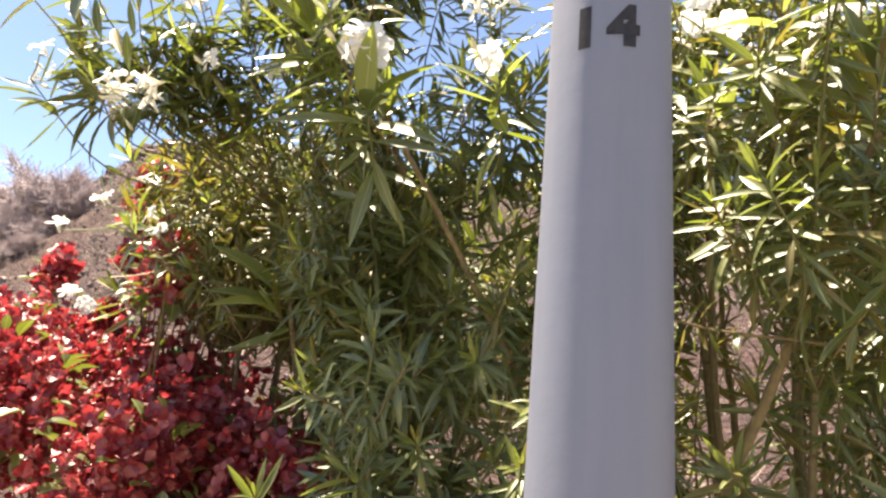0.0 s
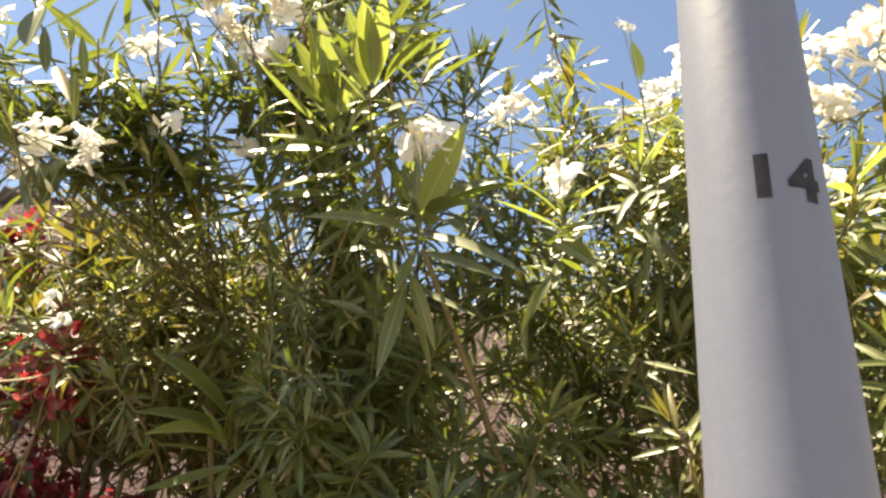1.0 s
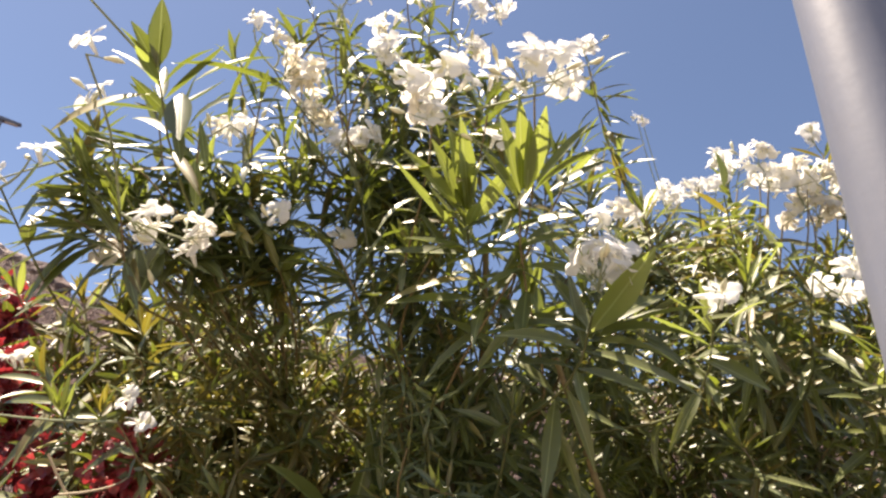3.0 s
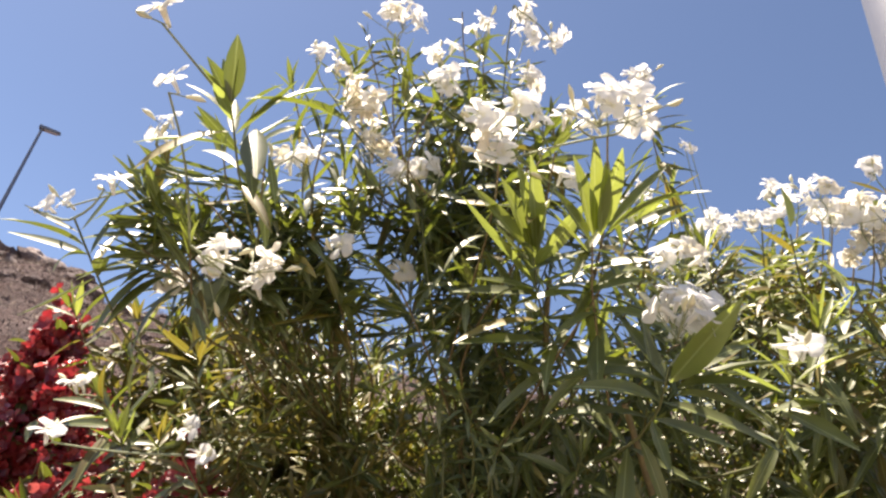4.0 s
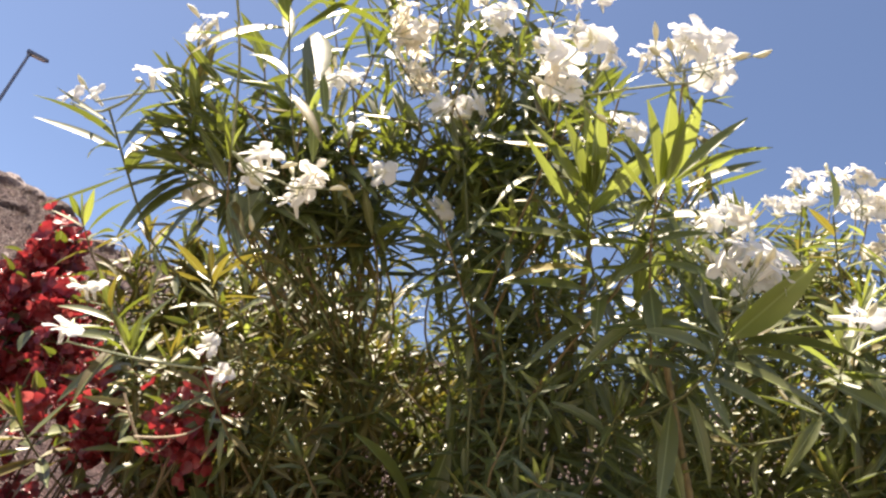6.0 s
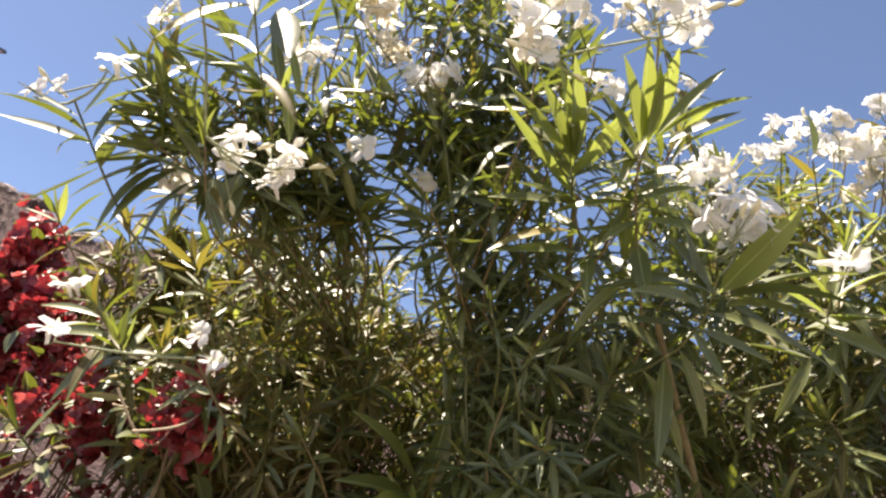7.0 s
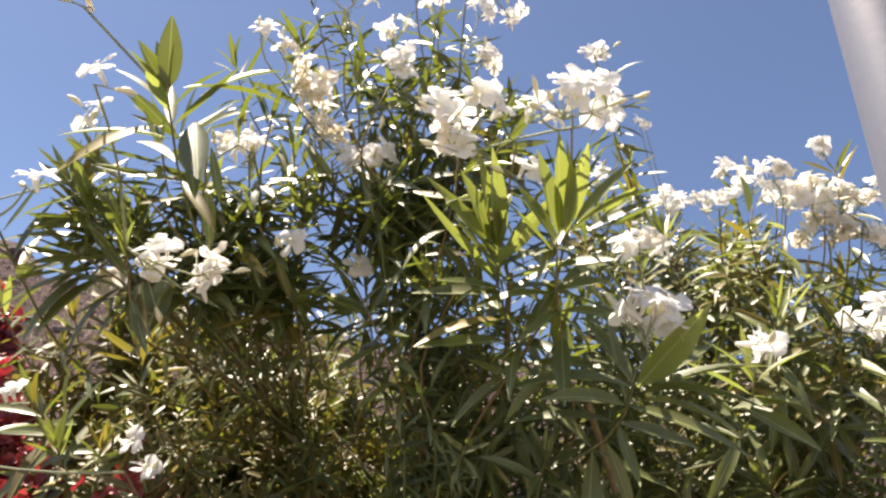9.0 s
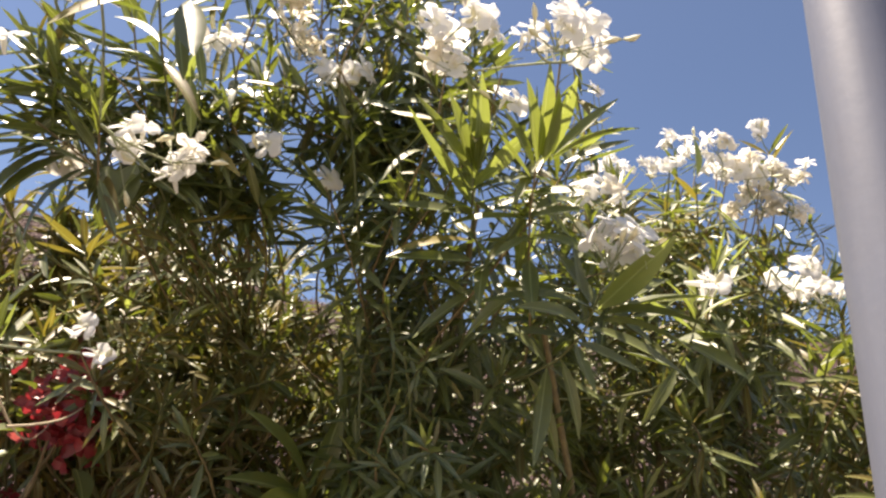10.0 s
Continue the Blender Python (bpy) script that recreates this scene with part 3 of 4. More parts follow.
def grow_shoot(bush, start, tip, way, whorls, size, young):
    """The stem from start to tip, and whorls of three leaves down from the tip. Returns the stem's mesh."""
    g = bush.g
    span = np.linalg.norm(tip - start)
    lean = unit(way + np.array([0, 0, 0.2]))
    pts = bezier(start, start + (tip - start) * 0.3 + g.normal(0, 0.08, 3), tip - lean * span * 0.45, tip, 10)
    v, fs = tube(pts - bush.base, np.linspace(0.0022, 0.0013, 10), 5)
    seg = np.linalg.norm(np.diff(pts, axis=0), axis=1)
    acc = np.concatenate([[0], np.cumsum(seg)])
    total = acc[-1]
    turn = g.uniform(0, 2 * np.pi)
    down = 0.0
    for k in range(whorls):
        at_len = total - down
        if at_len < 0.02:
            break
        p = np.array([np.interp(at_len, acc, pts[:, c]) for c in range(3)])
        q = np.array([np.interp(max(at_len - 0.02, 0), acc, pts[:, c]) for c in range(3)])
        axis = unit(p - q)
        f = k / max(whorls - 1, 1)
        open_a = radians(min(16 + 56 * min(k / 4.0, 1.0) ** 0.85 + 32 * f, 82 if size > 0.104 else 108))
        full = size * (0.6 + 0.4 * min(k / 2.0, 1.0)) * (1.0 if f < 0.6 else 0.85)
        side = unit(np.cross(axis, (0.31, 0.17, 0.93)))
        other = np.cross(axis, side)
        for j in range(3):
            if f > 0.3 and g.random() < 0.22:
                continue
            a = turn + j * 2.094 + g.normal(0, 0.25)
            o = open_a + g.normal(0, 0.2)
            out = side * math.cos(a) + other * math.sin(a)
            d = axis * math.cos(o) + out * math.sin(o)
            d = unit(d + np.array([0, 0, -0.30 * f * g.uniform(-0.3, 1.6)]))
            glint_side = bush.side * (0.25 if k < 3 else bush.facing)
            up = axis * math.sin(o) - out * math.cos(o) + glint_side + g.normal(0, 0.3, 3)
            n = full * g.uniform(0.72, 1.15)
            t = int(g.choice([0, 3, 1]) if k < 3 else g.choice([0, 1, 1, 2, 3, 0]))
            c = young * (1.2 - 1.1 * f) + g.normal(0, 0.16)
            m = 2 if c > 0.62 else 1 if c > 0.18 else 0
            bush.leaf(p + out * 0.002, d, up, n, n * g.uniform(0.13, 0.19), t, m)
        turn += 1.047 + g.normal(0, 0.12)
        down += g.uniform(0.014, 0.024) * (0.75 + 0.6 * f) * size / 0.10
    low = min(total - 0.03, down + (0.13 if tip[2] > 1.95 and tip[1] > 0.9 else 0.04))
    while down < low:
        at_len = total - down
        p = np.array([np.interp(at_len, acc, pts[:, c]) for c in range(3)])
        for _ in range(int(g.integers(1, 3))):
            a = g.uniform(0, 2 * np.pi)
            out = np.array([math.cos(a), math.sin(a), 0])
            d = unit(out + np.array([0, 0, g.uniform(-1.5, 0.4)]))
            n = size * g.uniform(0.55, 0.95)
            up = np.array([0, 0, 0.7]) + out * 0.5 + np.array([-0.05, -0.35, 0]) + g.normal(0, 0.35, 3)
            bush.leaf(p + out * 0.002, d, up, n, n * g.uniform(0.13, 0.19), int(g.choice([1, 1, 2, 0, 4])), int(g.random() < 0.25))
        down += g.uniform(0.018, 0.038) * size / 0.08
    return mesh_of("stem", v, fs, CANE if g.random() < 0.4 else GREENSTEM, smooth=True)


def grow_head(bush, at, count, spread, faded):
    """Flowers round a point, on short stalks, with buds between."""
    g = bush.g
    heap = Heap()
    best = min(bush.shoots, key=lambda s: np.linalg.norm(s[0] - at) + (0.2 if s[0][2] > at[2] + 0.02 else 0))
    far = np.linalg.norm(best[0] - at)
    foot = at - unit(unit(at - best[0]) * 0.6 + np.array([0, 0, 0.8])) * (0.016 + spread * 0.4)
    line = np.linspace(0, 1, 5)[:, None]
    bow = np.sin(line * np.pi) * g.normal(0, 0.006, 3)
    heap.add(*tube(best[0] * (1 - line) + foot * line + bow - bush.base, np.linspace(0.0017, 0.0012, 5), 5))
    made = []
    for k in range(count if count < 4 else int(count * bush.bloom)):
        o = unit(g.normal(0, 1, 3) + (0, -0.3, 0.1))
        p = at + o * spread * g.uniform(0.65, 1.25) * (0.9, 0.9, 0.6)
        face = unit(o * 0.6 + np.array([-0.10, -0.42, 0.58]) + g.normal(0, 0.32, 3)) if count > 3 else unit(np.array([-0.2, -0.7, 0.45]) + g.normal(0, 0.3, 3))
        s = g.uniform(0.84, 1.06)
        made.append(("flower", FLOWERS[int(g.random() < faded)][int(g.integers(0, 6))], matrix_of(frame_of(face, g.normal(0, 1, 3)), p - bush.base, (s, s, s))))
        q = p - face * 0.02 * s
        heap.add(*tube(np.stack([foot, (foot + q) / 2 + g.normal(0, 0.003, 3), q]) - bush.base, 0.0007, 4))
    for k in range(1 + count // 3):
        o = unit(g.normal(0, 1, 3) + (0, 0, 0.7))
        p = foot + o * (0.014 + spread) * g.uniform(0.7, 1.3)
        made.append(("bud", BUDS[k % 3], matrix_of(frame_of(o, g.normal(0, 1, 3)), p - bush.base)))
        heap.add(*tube(np.stack([foot, (foot + p) / 2, p]) - bush.base, 0.0008, 4))
    stalk = tagged(part("flower_stalk", heap.mesh("flower_stalk", STALK), bush.root, "branched pale green flower stalk"), kind="stuff")
    for name, me, m in made:
        part(name, me, stalk, m=m)


FREE = []          # flower heads whose lines to the camera and the sun are cleared of leaves


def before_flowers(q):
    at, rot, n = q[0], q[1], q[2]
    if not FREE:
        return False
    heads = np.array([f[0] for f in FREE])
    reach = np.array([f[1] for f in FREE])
    # the point lies by the camera's path, so no leaf hides a head
    camera_way = np.array([-0.40, 0.20, 1.62]) - heads
    camera_way /= np.linalg.norm(camera_way, axis=1)[:, None]
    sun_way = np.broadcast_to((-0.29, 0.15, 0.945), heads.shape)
    for lane, far in ((camera_way, 0.45), (sun_way, 0.95)):
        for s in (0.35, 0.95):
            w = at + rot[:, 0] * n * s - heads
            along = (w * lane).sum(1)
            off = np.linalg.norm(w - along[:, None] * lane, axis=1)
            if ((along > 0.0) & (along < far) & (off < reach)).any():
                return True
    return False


def raise_bush(bush, canes):
    """Canes to groups of shoots, then the leaves: the nearest as pieces, the rest joined."""
    g = bush.g
    tips = np.array([s[0] for s in bush.shoots])
    mid = tips[g.choice(len(tips), canes, replace=False)]
    for _ in range(8):
        who = np.argmin(np.linalg.norm((tips[:, None] - mid[None]) * (1, 1, 0.8), axis=2), axis=1)
        mid = np.array([tips[who == k].mean(0) if (who == k).any() else mid[k] for k in range(canes)])
    for k in range(canes):
        mine = [s for s, w in zip(bush.shoots, who) if w == k]
        if not mine:
            continue
        foot = bush.base + np.array([g.normal(0, 0.07), g.normal(0, 0.07), -0.03])
        fork = np.array([mid[k][0] * 0.55 + bush.base[0] * 0.45, mid[k][1] * 0.45 + bush.base[1] * 0.55, max(mid[k][2] - 0.20, 0.35)]) + g.normal(0, 0.03, 3)
        heap = Heap()
        pts = bezier(foot, foot + (fork - foot) * (0.15, 0.15, 0.45), fork - np.array([0, 0, 0.25]), fork, 12)
        heap.add(*tube(pts - bush.base + g.normal(0, 0.003, pts.shape), np.linspace(0.011, 0.0045, 12), 7))
        cane = part("cane", heap.mesh("cane", CANE), bush.root)
        for tip, way, whorls, size, young in mine:
            low = [q for q in pts[5:] if q[2] < tip[2] - 0.10] or [pts[5]]
            start = min(low, key=lambda q: np.linalg.norm(q - tip))
            part("stem", grow_shoot(bush, start, tip, way, whorls, size, young), cane)
    for at, count, spread, faded in bush.heads:
        grow_head(bush, at, count, spread, faded)
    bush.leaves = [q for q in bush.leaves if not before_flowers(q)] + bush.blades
    order = sorted(range(len(bush.leaves)), key=lambda i: np.linalg.norm(bush.leaves[i][0] - np.array(bush.near)))
    single = set(order[:300])
    for i in sorted(single):
        at, rot, n, w, t, m = bush.leaves[i]
        part("leaf", leaf_mesh(t, m), bush.root, m=matrix_of(rot, at - bush.base, (n, w / 0.17, (n + w / 0.17) / 2)))
    heaps = [Heap() for _ in MATS]
    for i, (at, rot, n, w, t, m) in enumerate(bush.leaves):
        if i not in single:
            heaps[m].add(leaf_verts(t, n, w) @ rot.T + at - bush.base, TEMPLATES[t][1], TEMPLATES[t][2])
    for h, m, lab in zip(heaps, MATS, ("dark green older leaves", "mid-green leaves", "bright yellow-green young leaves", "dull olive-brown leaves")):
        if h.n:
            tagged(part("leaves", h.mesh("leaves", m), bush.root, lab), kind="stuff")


centre = Bush((-0.14, 1.26, 0), "large oleander bush with narrow green leaves and white flower heads", 11, (-0.25, 0.80, 1.95))
left = Bush((-0.62, 1.64, ground_height(-0.62, 1.64)), "low slender oleander with small narrow leaves and few white flowers", 12, (-0.72, 1.2, 1.75))
right = Bush((0.45, 1.15, 0), "oleander bush behind the lamp post with many white flower heads", 13, (0.30, 0.75, 1.9))

centre.sparse_low = True
left.facing = 0.25
left.broad = 1.15
left.dull = 0.5
right.facing = 1.8
right.side = np.array([-0.60, -0.55, 0.52])
right.dull = 0.25
right.bloom = 1.35
shoot(centre, (-0.275, 0.851, 1.981), (-0.18, -0.51, 0.84), 7, 0.120, 1.0)
shoot(centre, (-0.234, 0.782, 1.974), (-0.11, -0.48, 0.87), 7, 0.120, 1.0)
shoot(centre, (-0.170, 0.794, 2.026), (0.35, -0.40, 0.85), 7, 0.110, 0.6)
shoot(centre, (-0.163, 0.756, 1.838), (-0.14, -0.56, 0.82), 6, 0.125, 0.3)
shoot(centre, (-0.005, 0.771, 1.863), (-0.22, -0.49, 0.84), 6, 0.095, 0.9)
shoot(centre, (-0.736, 0.995, 1.950), (-0.99, -0.08, 0.12), 12, 0.105, 0.25)
shoot(centre, (-0.691, 0.985, 1.993), (-0.85, -0.24, 0.47), 11, 0.100, 0.25)
shoot(centre, (-0.625, 1.026, 1.979), (-0.42, -0.51, 0.75), 9, 0.100, 0.3)
shoot(centre, (-0.662, 0.856, 2.090), (-0.32, -0.45, 0.83), 9, 0.110, 0.3)
shoot(centre, (-0.624, 0.968, 2.115), (-0.13, -0.48, 0.87), 11, 0.105, 0.3)
shoot(centre, (-0.493, 1.090, 2.250), (-0.23, -0.47, 0.85), 12, 0.095, 0.2)
shoot(centre, (-0.558, 1.038, 2.298), (-0.71, -0.33, 0.62), 9, 0.110, 0.35)
shoot(centre, (-0.578, 1.077, 2.172), (-0.23, -0.47, 0.85), 11, 0.095, 0.3)
shoot(centre, (-0.400, 1.033, 2.179), (-0.13, -0.48, 0.87), 11, 0.100, 0.4)
shoot(centre, (-0.367, 1.148, 2.510), (-0.22, -0.38, 0.90), 13, 0.095, 0.2)
shoot(centre, (-0.320, 1.064, 2.514), (-0.13, -0.39, 0.91), 12, 0.095, 0.2)
shoot(centre, (-0.466, 1.170, 2.542), (-0.41, -0.34, 0.85), 11, 0.095, 0.2)
shoot(centre, (-0.334, 0.835, 2.119), (-0.22, -0.38, 0.90), 10, 0.100, 0.3)
shoot(centre, (-0.264, 0.825, 2.125), (-0.13, -0.39, 0.91), 10, 0.100, 0.3)
shoot(centre, (-0.234, 0.743, 2.099), (-0.22, -0.38, 0.90), 9, 0.100, 0.6)
shoot(centre, (-0.395, 1.063, 2.042), (-0.33, -0.53, 0.78), 13, 0.085, 0.1)
shoot(centre, (-0.312, 1.053, 2.119), (-0.13, -0.48, 0.87), 13, 0.085, 0.1)
shoot(centre, (-0.490, 1.070, 2.108), (-0.14, -0.56, 0.82), 12, 0.080, 0.1)
shoot(centre, (-0.371, 1.162, 2.489), (-0.27, -0.29, 0.92), 11, 0.095, 0.2)
shoot(centre, (-0.298, 1.132, 2.587), (-0.08, -0.35, 0.93), 12, 0.095, 0.2)
shoot(centre, (-0.233, 1.077, 2.467), (-0.08, -0.35, 0.93), 10, 0.100, 0.2)
shoot(centre, (-0.426, 1.017, 2.172), (-0.29, -0.37, 0.88), 12, 0.090, 0.3)
shoot(centre, (-0.471, 1.126, 2.551), (-0.35, -0.25, 0.90), 12, 0.085, 0.1)
shoot(centre, (-0.361, 1.091, 2.645), (-0.17, -0.32, 0.93), 13, 0.085, 0.1)
shoot(centre, (-0.268, 1.052, 2.658), (-0.03, -0.37, 0.93), 13, 0.085, 0.1)
shoot(centre, (-0.532, 1.150, 2.571), (-0.44, -0.22, 0.87), 11, 0.080, 0.1)
shoot(centre, (-0.640, 1.169, 2.404), (-0.35, -0.25, 0.90), 9, 0.095, 0.3)
shoot(centre, (-0.539, 1.207, 2.537), (-0.17, -0.32, 0.93), 10, 0.090, 0.2)
shoot(centre, (-0.576, 1.029, 2.094), (-0.10, -0.44, 0.89), 10, 0.100, 0.3)
shoot(centre, (-0.352, 1.050, 1.600), (-0.36, -0.60, 0.67), 8, 0.110, 0.55)
shoot(centre, (-0.173, 0.899, 1.909), (0.08, -0.48, 0.87), 9, 0.100, 0.7)
shoot(left, (-0.807, 1.390, 1.992), (-0.32, -0.45, 0.83), 12, 0.085, 0.4)
shoot(left, (-0.724, 1.368, 1.948), (-0.13, -0.48, 0.87), 12, 0.085, 0.3)
shoot(left, (-0.789, 1.281, 1.822), (-0.70, -0.42, 0.57), 10, 0.100, 0.2)
shoot(left, (-0.734, 1.200, 1.768), (-0.52, -0.49, 0.70), 10, 0.070, 0.4)
shoot(left, (-0.678, 1.190, 1.770), (0.11, -0.61, 0.79), 9, 0.060, 0.2)
shoot(left, (-0.923, 1.414, 1.996), (-0.60, -0.28, 0.75), 7, 0.085, 0.4)
shoot(left, (-0.624, 1.035, 1.725), (-0.62, -0.48, 0.62), 9, 0.052, 0.3)
shoot(left, (-0.496, 1.017, 1.659), (-0.71, -0.51, 0.48), 9, 0.050, 0.3)
shoot(left, (-0.870, 1.395, 1.666), (-0.70, -0.42, 0.57), 8, 0.100, 0.2)
shoot(left, (-0.615, 1.336, 1.921), (-0.13, -0.48, 0.87), 12, 0.080, 0.3)
shoot(left, (-0.548, 1.415, 2.011), (-0.23, -0.47, 0.85), 13, 0.080, 0.3)
shoot(left, (-0.452, 1.367, 1.984), (-0.13, -0.48, 0.87), 13, 0.080, 0.3)
shoot(right, (0.167, 1.210, 2.464), (-0.12, -0.34, 0.93), 13, 0.076, 0.6)
shoot(right, (0.064, 0.989, 2.157), (-0.17, -0.32, 0.93), 13, 0.076, 0.5)
shoot(right, (0.158, 0.963, 2.210), (-0.08, -0.35, 0.93), 15, 0.076, 0.5)
shoot(right, (0.163, 0.913, 2.165), (-0.27, -0.29, 0.92), 13, 0.080, 0.6)
shoot(right, (0.326, 0.986, 2.262), (-0.08, -0.35, 0.93), 15, 0.076, 0.6)
shoot(right, (0.401, 0.973, 2.274), (-0.08, -0.35, 0.93), 15, 0.076, 0.6)
shoot(right, (0.480, 0.967, 2.267), (-0.08, -0.35, 0.93), 15, 0.076, 0.6)
shoot(right, (0.221, 0.869, 2.099), (0.02, -0.38, 0.93), 15, 0.084, 0.8)
shoot(right, (0.129, 0.857, 1.992), (-0.10, -0.44, 0.89), 15, 0.084, 0.5)
shoot(right, (0.227, 0.841, 2.004), (-0.01, -0.46, 0.89), 15, 0.084, 0.4)
shoot(right, (0.395, 0.712, 1.857), (0.07, -0.28, 0.96), 13, 0.103, 0.5)
shoot(right, (0.347, 0.767, 1.923), (0.07, -0.28, 0.96), 13, 0.084, 0.4)
shoot(right, (0.248, 0.779, 1.882), (0.07, -0.28, 0.96), 13, 0.084, 0.5)
shoot(right, (0.305, 0.861, 1.784), (-0.23, -0.29, 0.93), 12, 0.084, 0.6)
shoot(right, (0.384, 0.693, 2.017), (0.01, -0.32, 0.95), 13, 0.091, 0.4)
shoot(right, (0.291, 0.683, 1.917), (-0.05, -0.42, 0.91), 13, 0.091, 0.8)

flower_head(centre, (-0.889, 1.058, 2.012), 1, 0.000)
flower_head(centre, (-0.875, 1.076, 2.034), 1, 0.000)
flower_head(centre, (-0.784, 0.944, 2.009), 1, 0.000)
flower_head(centre, (-0.704, 0.758, 2.033), 1, 0.000)
flower_head(centre, (-0.722, 0.711, 2.076), 1, 0.000)
flower_head(centre, (-0.758, 0.971, 2.137), 1, 0.000)
flower_head(centre, (-0.767, 0.975, 2.112), 1, 0.000)
flower_head(centre, (-0.634, 0.950, 1.945), 4, 0.024)
flower_head(centre, (-0.582, 0.945, 1.945), 3, 0.018, 0.5)
flower_head(centre, (-0.596, 0.965, 1.932), 2, 0.014)
flower_head(centre, (-0.706, 1.062, 1.943), 1, 0.000)
flower_head(centre, (-0.501, 0.977, 2.006), 1, 0.000)
flower_head(centre, (-0.407, 1.018, 2.022), 2, 0.016)
flower_head(centre, (-0.576, 1.049, 2.178), 4, 0.026)
flower_head(centre, (-0.612, 1.068, 2.180), 2, 0.014)
flower_head(centre, (-0.522, 1.020, 2.300), 8, 0.034, 0.7)
flower_head(centre, (-0.500, 1.045, 2.270), 7, 0.030, 0.7)
flower_head(centre, (-0.473, 1.062, 2.240), 6, 0.028, 0.6)
flower_head(centre, (-0.407, 1.021, 2.209), 5, 0.030, 0.3)
flower_head(centre, (-0.440, 1.030, 2.190), 3, 0.018)
flower_head(centre, (-0.368, 0.803, 2.131), 4, 0.022)
flower_head(centre, (-0.326, 0.775, 2.130), 4, 0.022)
flower_head(centre, (-0.355, 0.800, 2.085), 4, 0.022, 0.5)
flower_head(centre, (-0.263, 0.715, 2.114), 6, 0.028)
flower_head(centre, (-0.208, 0.730, 2.145), 6, 0.030)
flower_head(centre, (-0.290, 0.722, 2.100), 2, 0.012)
flower_head(centre, (-0.169, 0.729, 1.885), 10, 0.032)
flower_head(centre, (-0.021, 0.742, 1.885), 2, 0.012)
flower_head(centre, (-0.467, 1.088, 2.584), 6, 0.034, 0.6)
flower_head(centre, (-0.390, 1.102, 2.537), 4, 0.026)
flower_head(centre, (-0.323, 1.050, 2.565), 4, 0.028)
flower_head(centre, (-0.188, 1.209, 2.771), 5, 0.030)
flower_head(centre, (-0.159, 1.085, 2.645), 3, 0.020)
flower_head(centre, (-0.387, 0.983, 2.337), 5, 0.030)
flower_head(centre, (-0.214, 1.105, 2.526), 5, 0.030)
flower_head(centre, (-0.245, 1.066, 2.667), 4, 0.026)
flower_head(centre, (-0.506, 1.100, 2.578), 3, 0.022)
flower_head(centre, (-0.603, 0.999, 2.357), 2, 0.014)
flower_head(centre, (-0.243, 0.840, 2.101), 2, 0.014)
flower_head(centre, (-0.570, 1.023, 2.361), 2, 0.014)
flower_head(left, (-0.632, 1.100, 1.767), 1, 0.000)
flower_head(left, (-0.610, 1.092, 1.738), 1, 0.000)
flower_head(left, (-0.810, 1.205, 1.826), 2, 0.010)
flower_head(left, (-0.777, 1.060, 1.733), 1, 0.000)
flower_head(left, (-0.941, 1.341, 1.649), 2, 0.014)
flower_head(left, (-0.878, 1.310, 1.622), 2, 0.014)
flower_head(right, (0.057, 1.149, 2.686), 4, 0.022)
flower_head(right, (0.475, 1.258, 2.566), 4, 0.026)
flower_head(right, (0.350, 1.020, 2.375), 4, 0.024)
flower_head(right, (0.575, 1.085, 2.539), 4, 0.022)
flower_head(right, (0.397, 1.049, 2.349), 7, 0.036, 0.1)
flower_head(right, (0.426, 1.018, 2.346), 9, 0.036, 0.1)
flower_head(right, (0.458, 0.995, 2.326), 8, 0.036, 0.1)
flower_head(right, (0.481, 0.959, 2.332), 4, 0.036, 0.1)
flower_head(right, (0.348, 1.069, 2.387), 4, 0.036, 0.1)
flower_head(right, (0.475, 1.017, 2.276), 9, 0.036, 0.7)
flower_head(right, (0.442, 1.047, 2.290), 6, 0.036, 0.7)
flower_head(right, (0.505, 0.987, 2.263), 5, 0.036, 0.7)
flower_head(right, (0.371, 1.166, 2.402), 3, 0.024)
flower_head(right, (0.333, 1.199, 2.404), 3, 0.024)
flower_head(right, (0.593, 1.629, 2.568), 5, 0.045)
flower_head(right, (0.513, 1.547, 2.649), 8, 0.050)
flower_head(right, (0.535, 1.500, 2.616), 5, 0.040)
flower_head(right, (0.418, 1.537, 2.588), 4, 0.040)
flower_head(right, (0.410, 1.490, 2.860), 1, 0.000)
flower_head(right, (0.430, 1.490, 2.845), 1, 0.000)
flower_head(right, (0.161, 1.334, 2.515), 4, 0.030)
flower_head(right, (0.302, 0.740, 2.039), 8, 0.042, 0.7)
flower_head(right, (0.266, 0.814, 1.996), 5, 0.038)
flower_head(right, (0.357, 0.766, 2.165), 2, 0.016)
flower_head(right, (0.367, 0.707, 2.127), 7, 0.040, 0.6)
flower_head(right, (0.321, 0.652, 2.097), 4, 0.030, 0.6)
flower_head(right, (0.450, 0.909, 2.048), 4, 0.030)
flower_head(right, (-0.032, 0.919, 2.076), 4, 0.030)

blade(centre, (-0.663, 0.852, 2.095), (-0.672, 0.809, 2.160), 0.022, 0, 0)
blade(centre, (-0.664, 0.854, 2.094), (-0.698, 0.822, 2.127), 0.017, 1, 0)
blade(centre, (-0.554, 0.966, 2.256), (-0.664, 0.969, 2.211), 0.020, 1, 1)
blade(centre, (-0.601, 0.793, 1.962), (-0.624, 0.826, 2.048), 0.026, 0, 2)
blade(centre, (-0.655, 0.877, 2.000), (-0.703, 0.850, 1.988), 0.010, 0, 2)
blade(centre, (-0.643, 0.870, 1.987), (-0.690, 0.862, 1.977), 0.009, 0, 2)
blade(centre, (-0.646, 0.900, 2.017), (-0.684, 0.892, 2.003), 0.008, 0, 2)
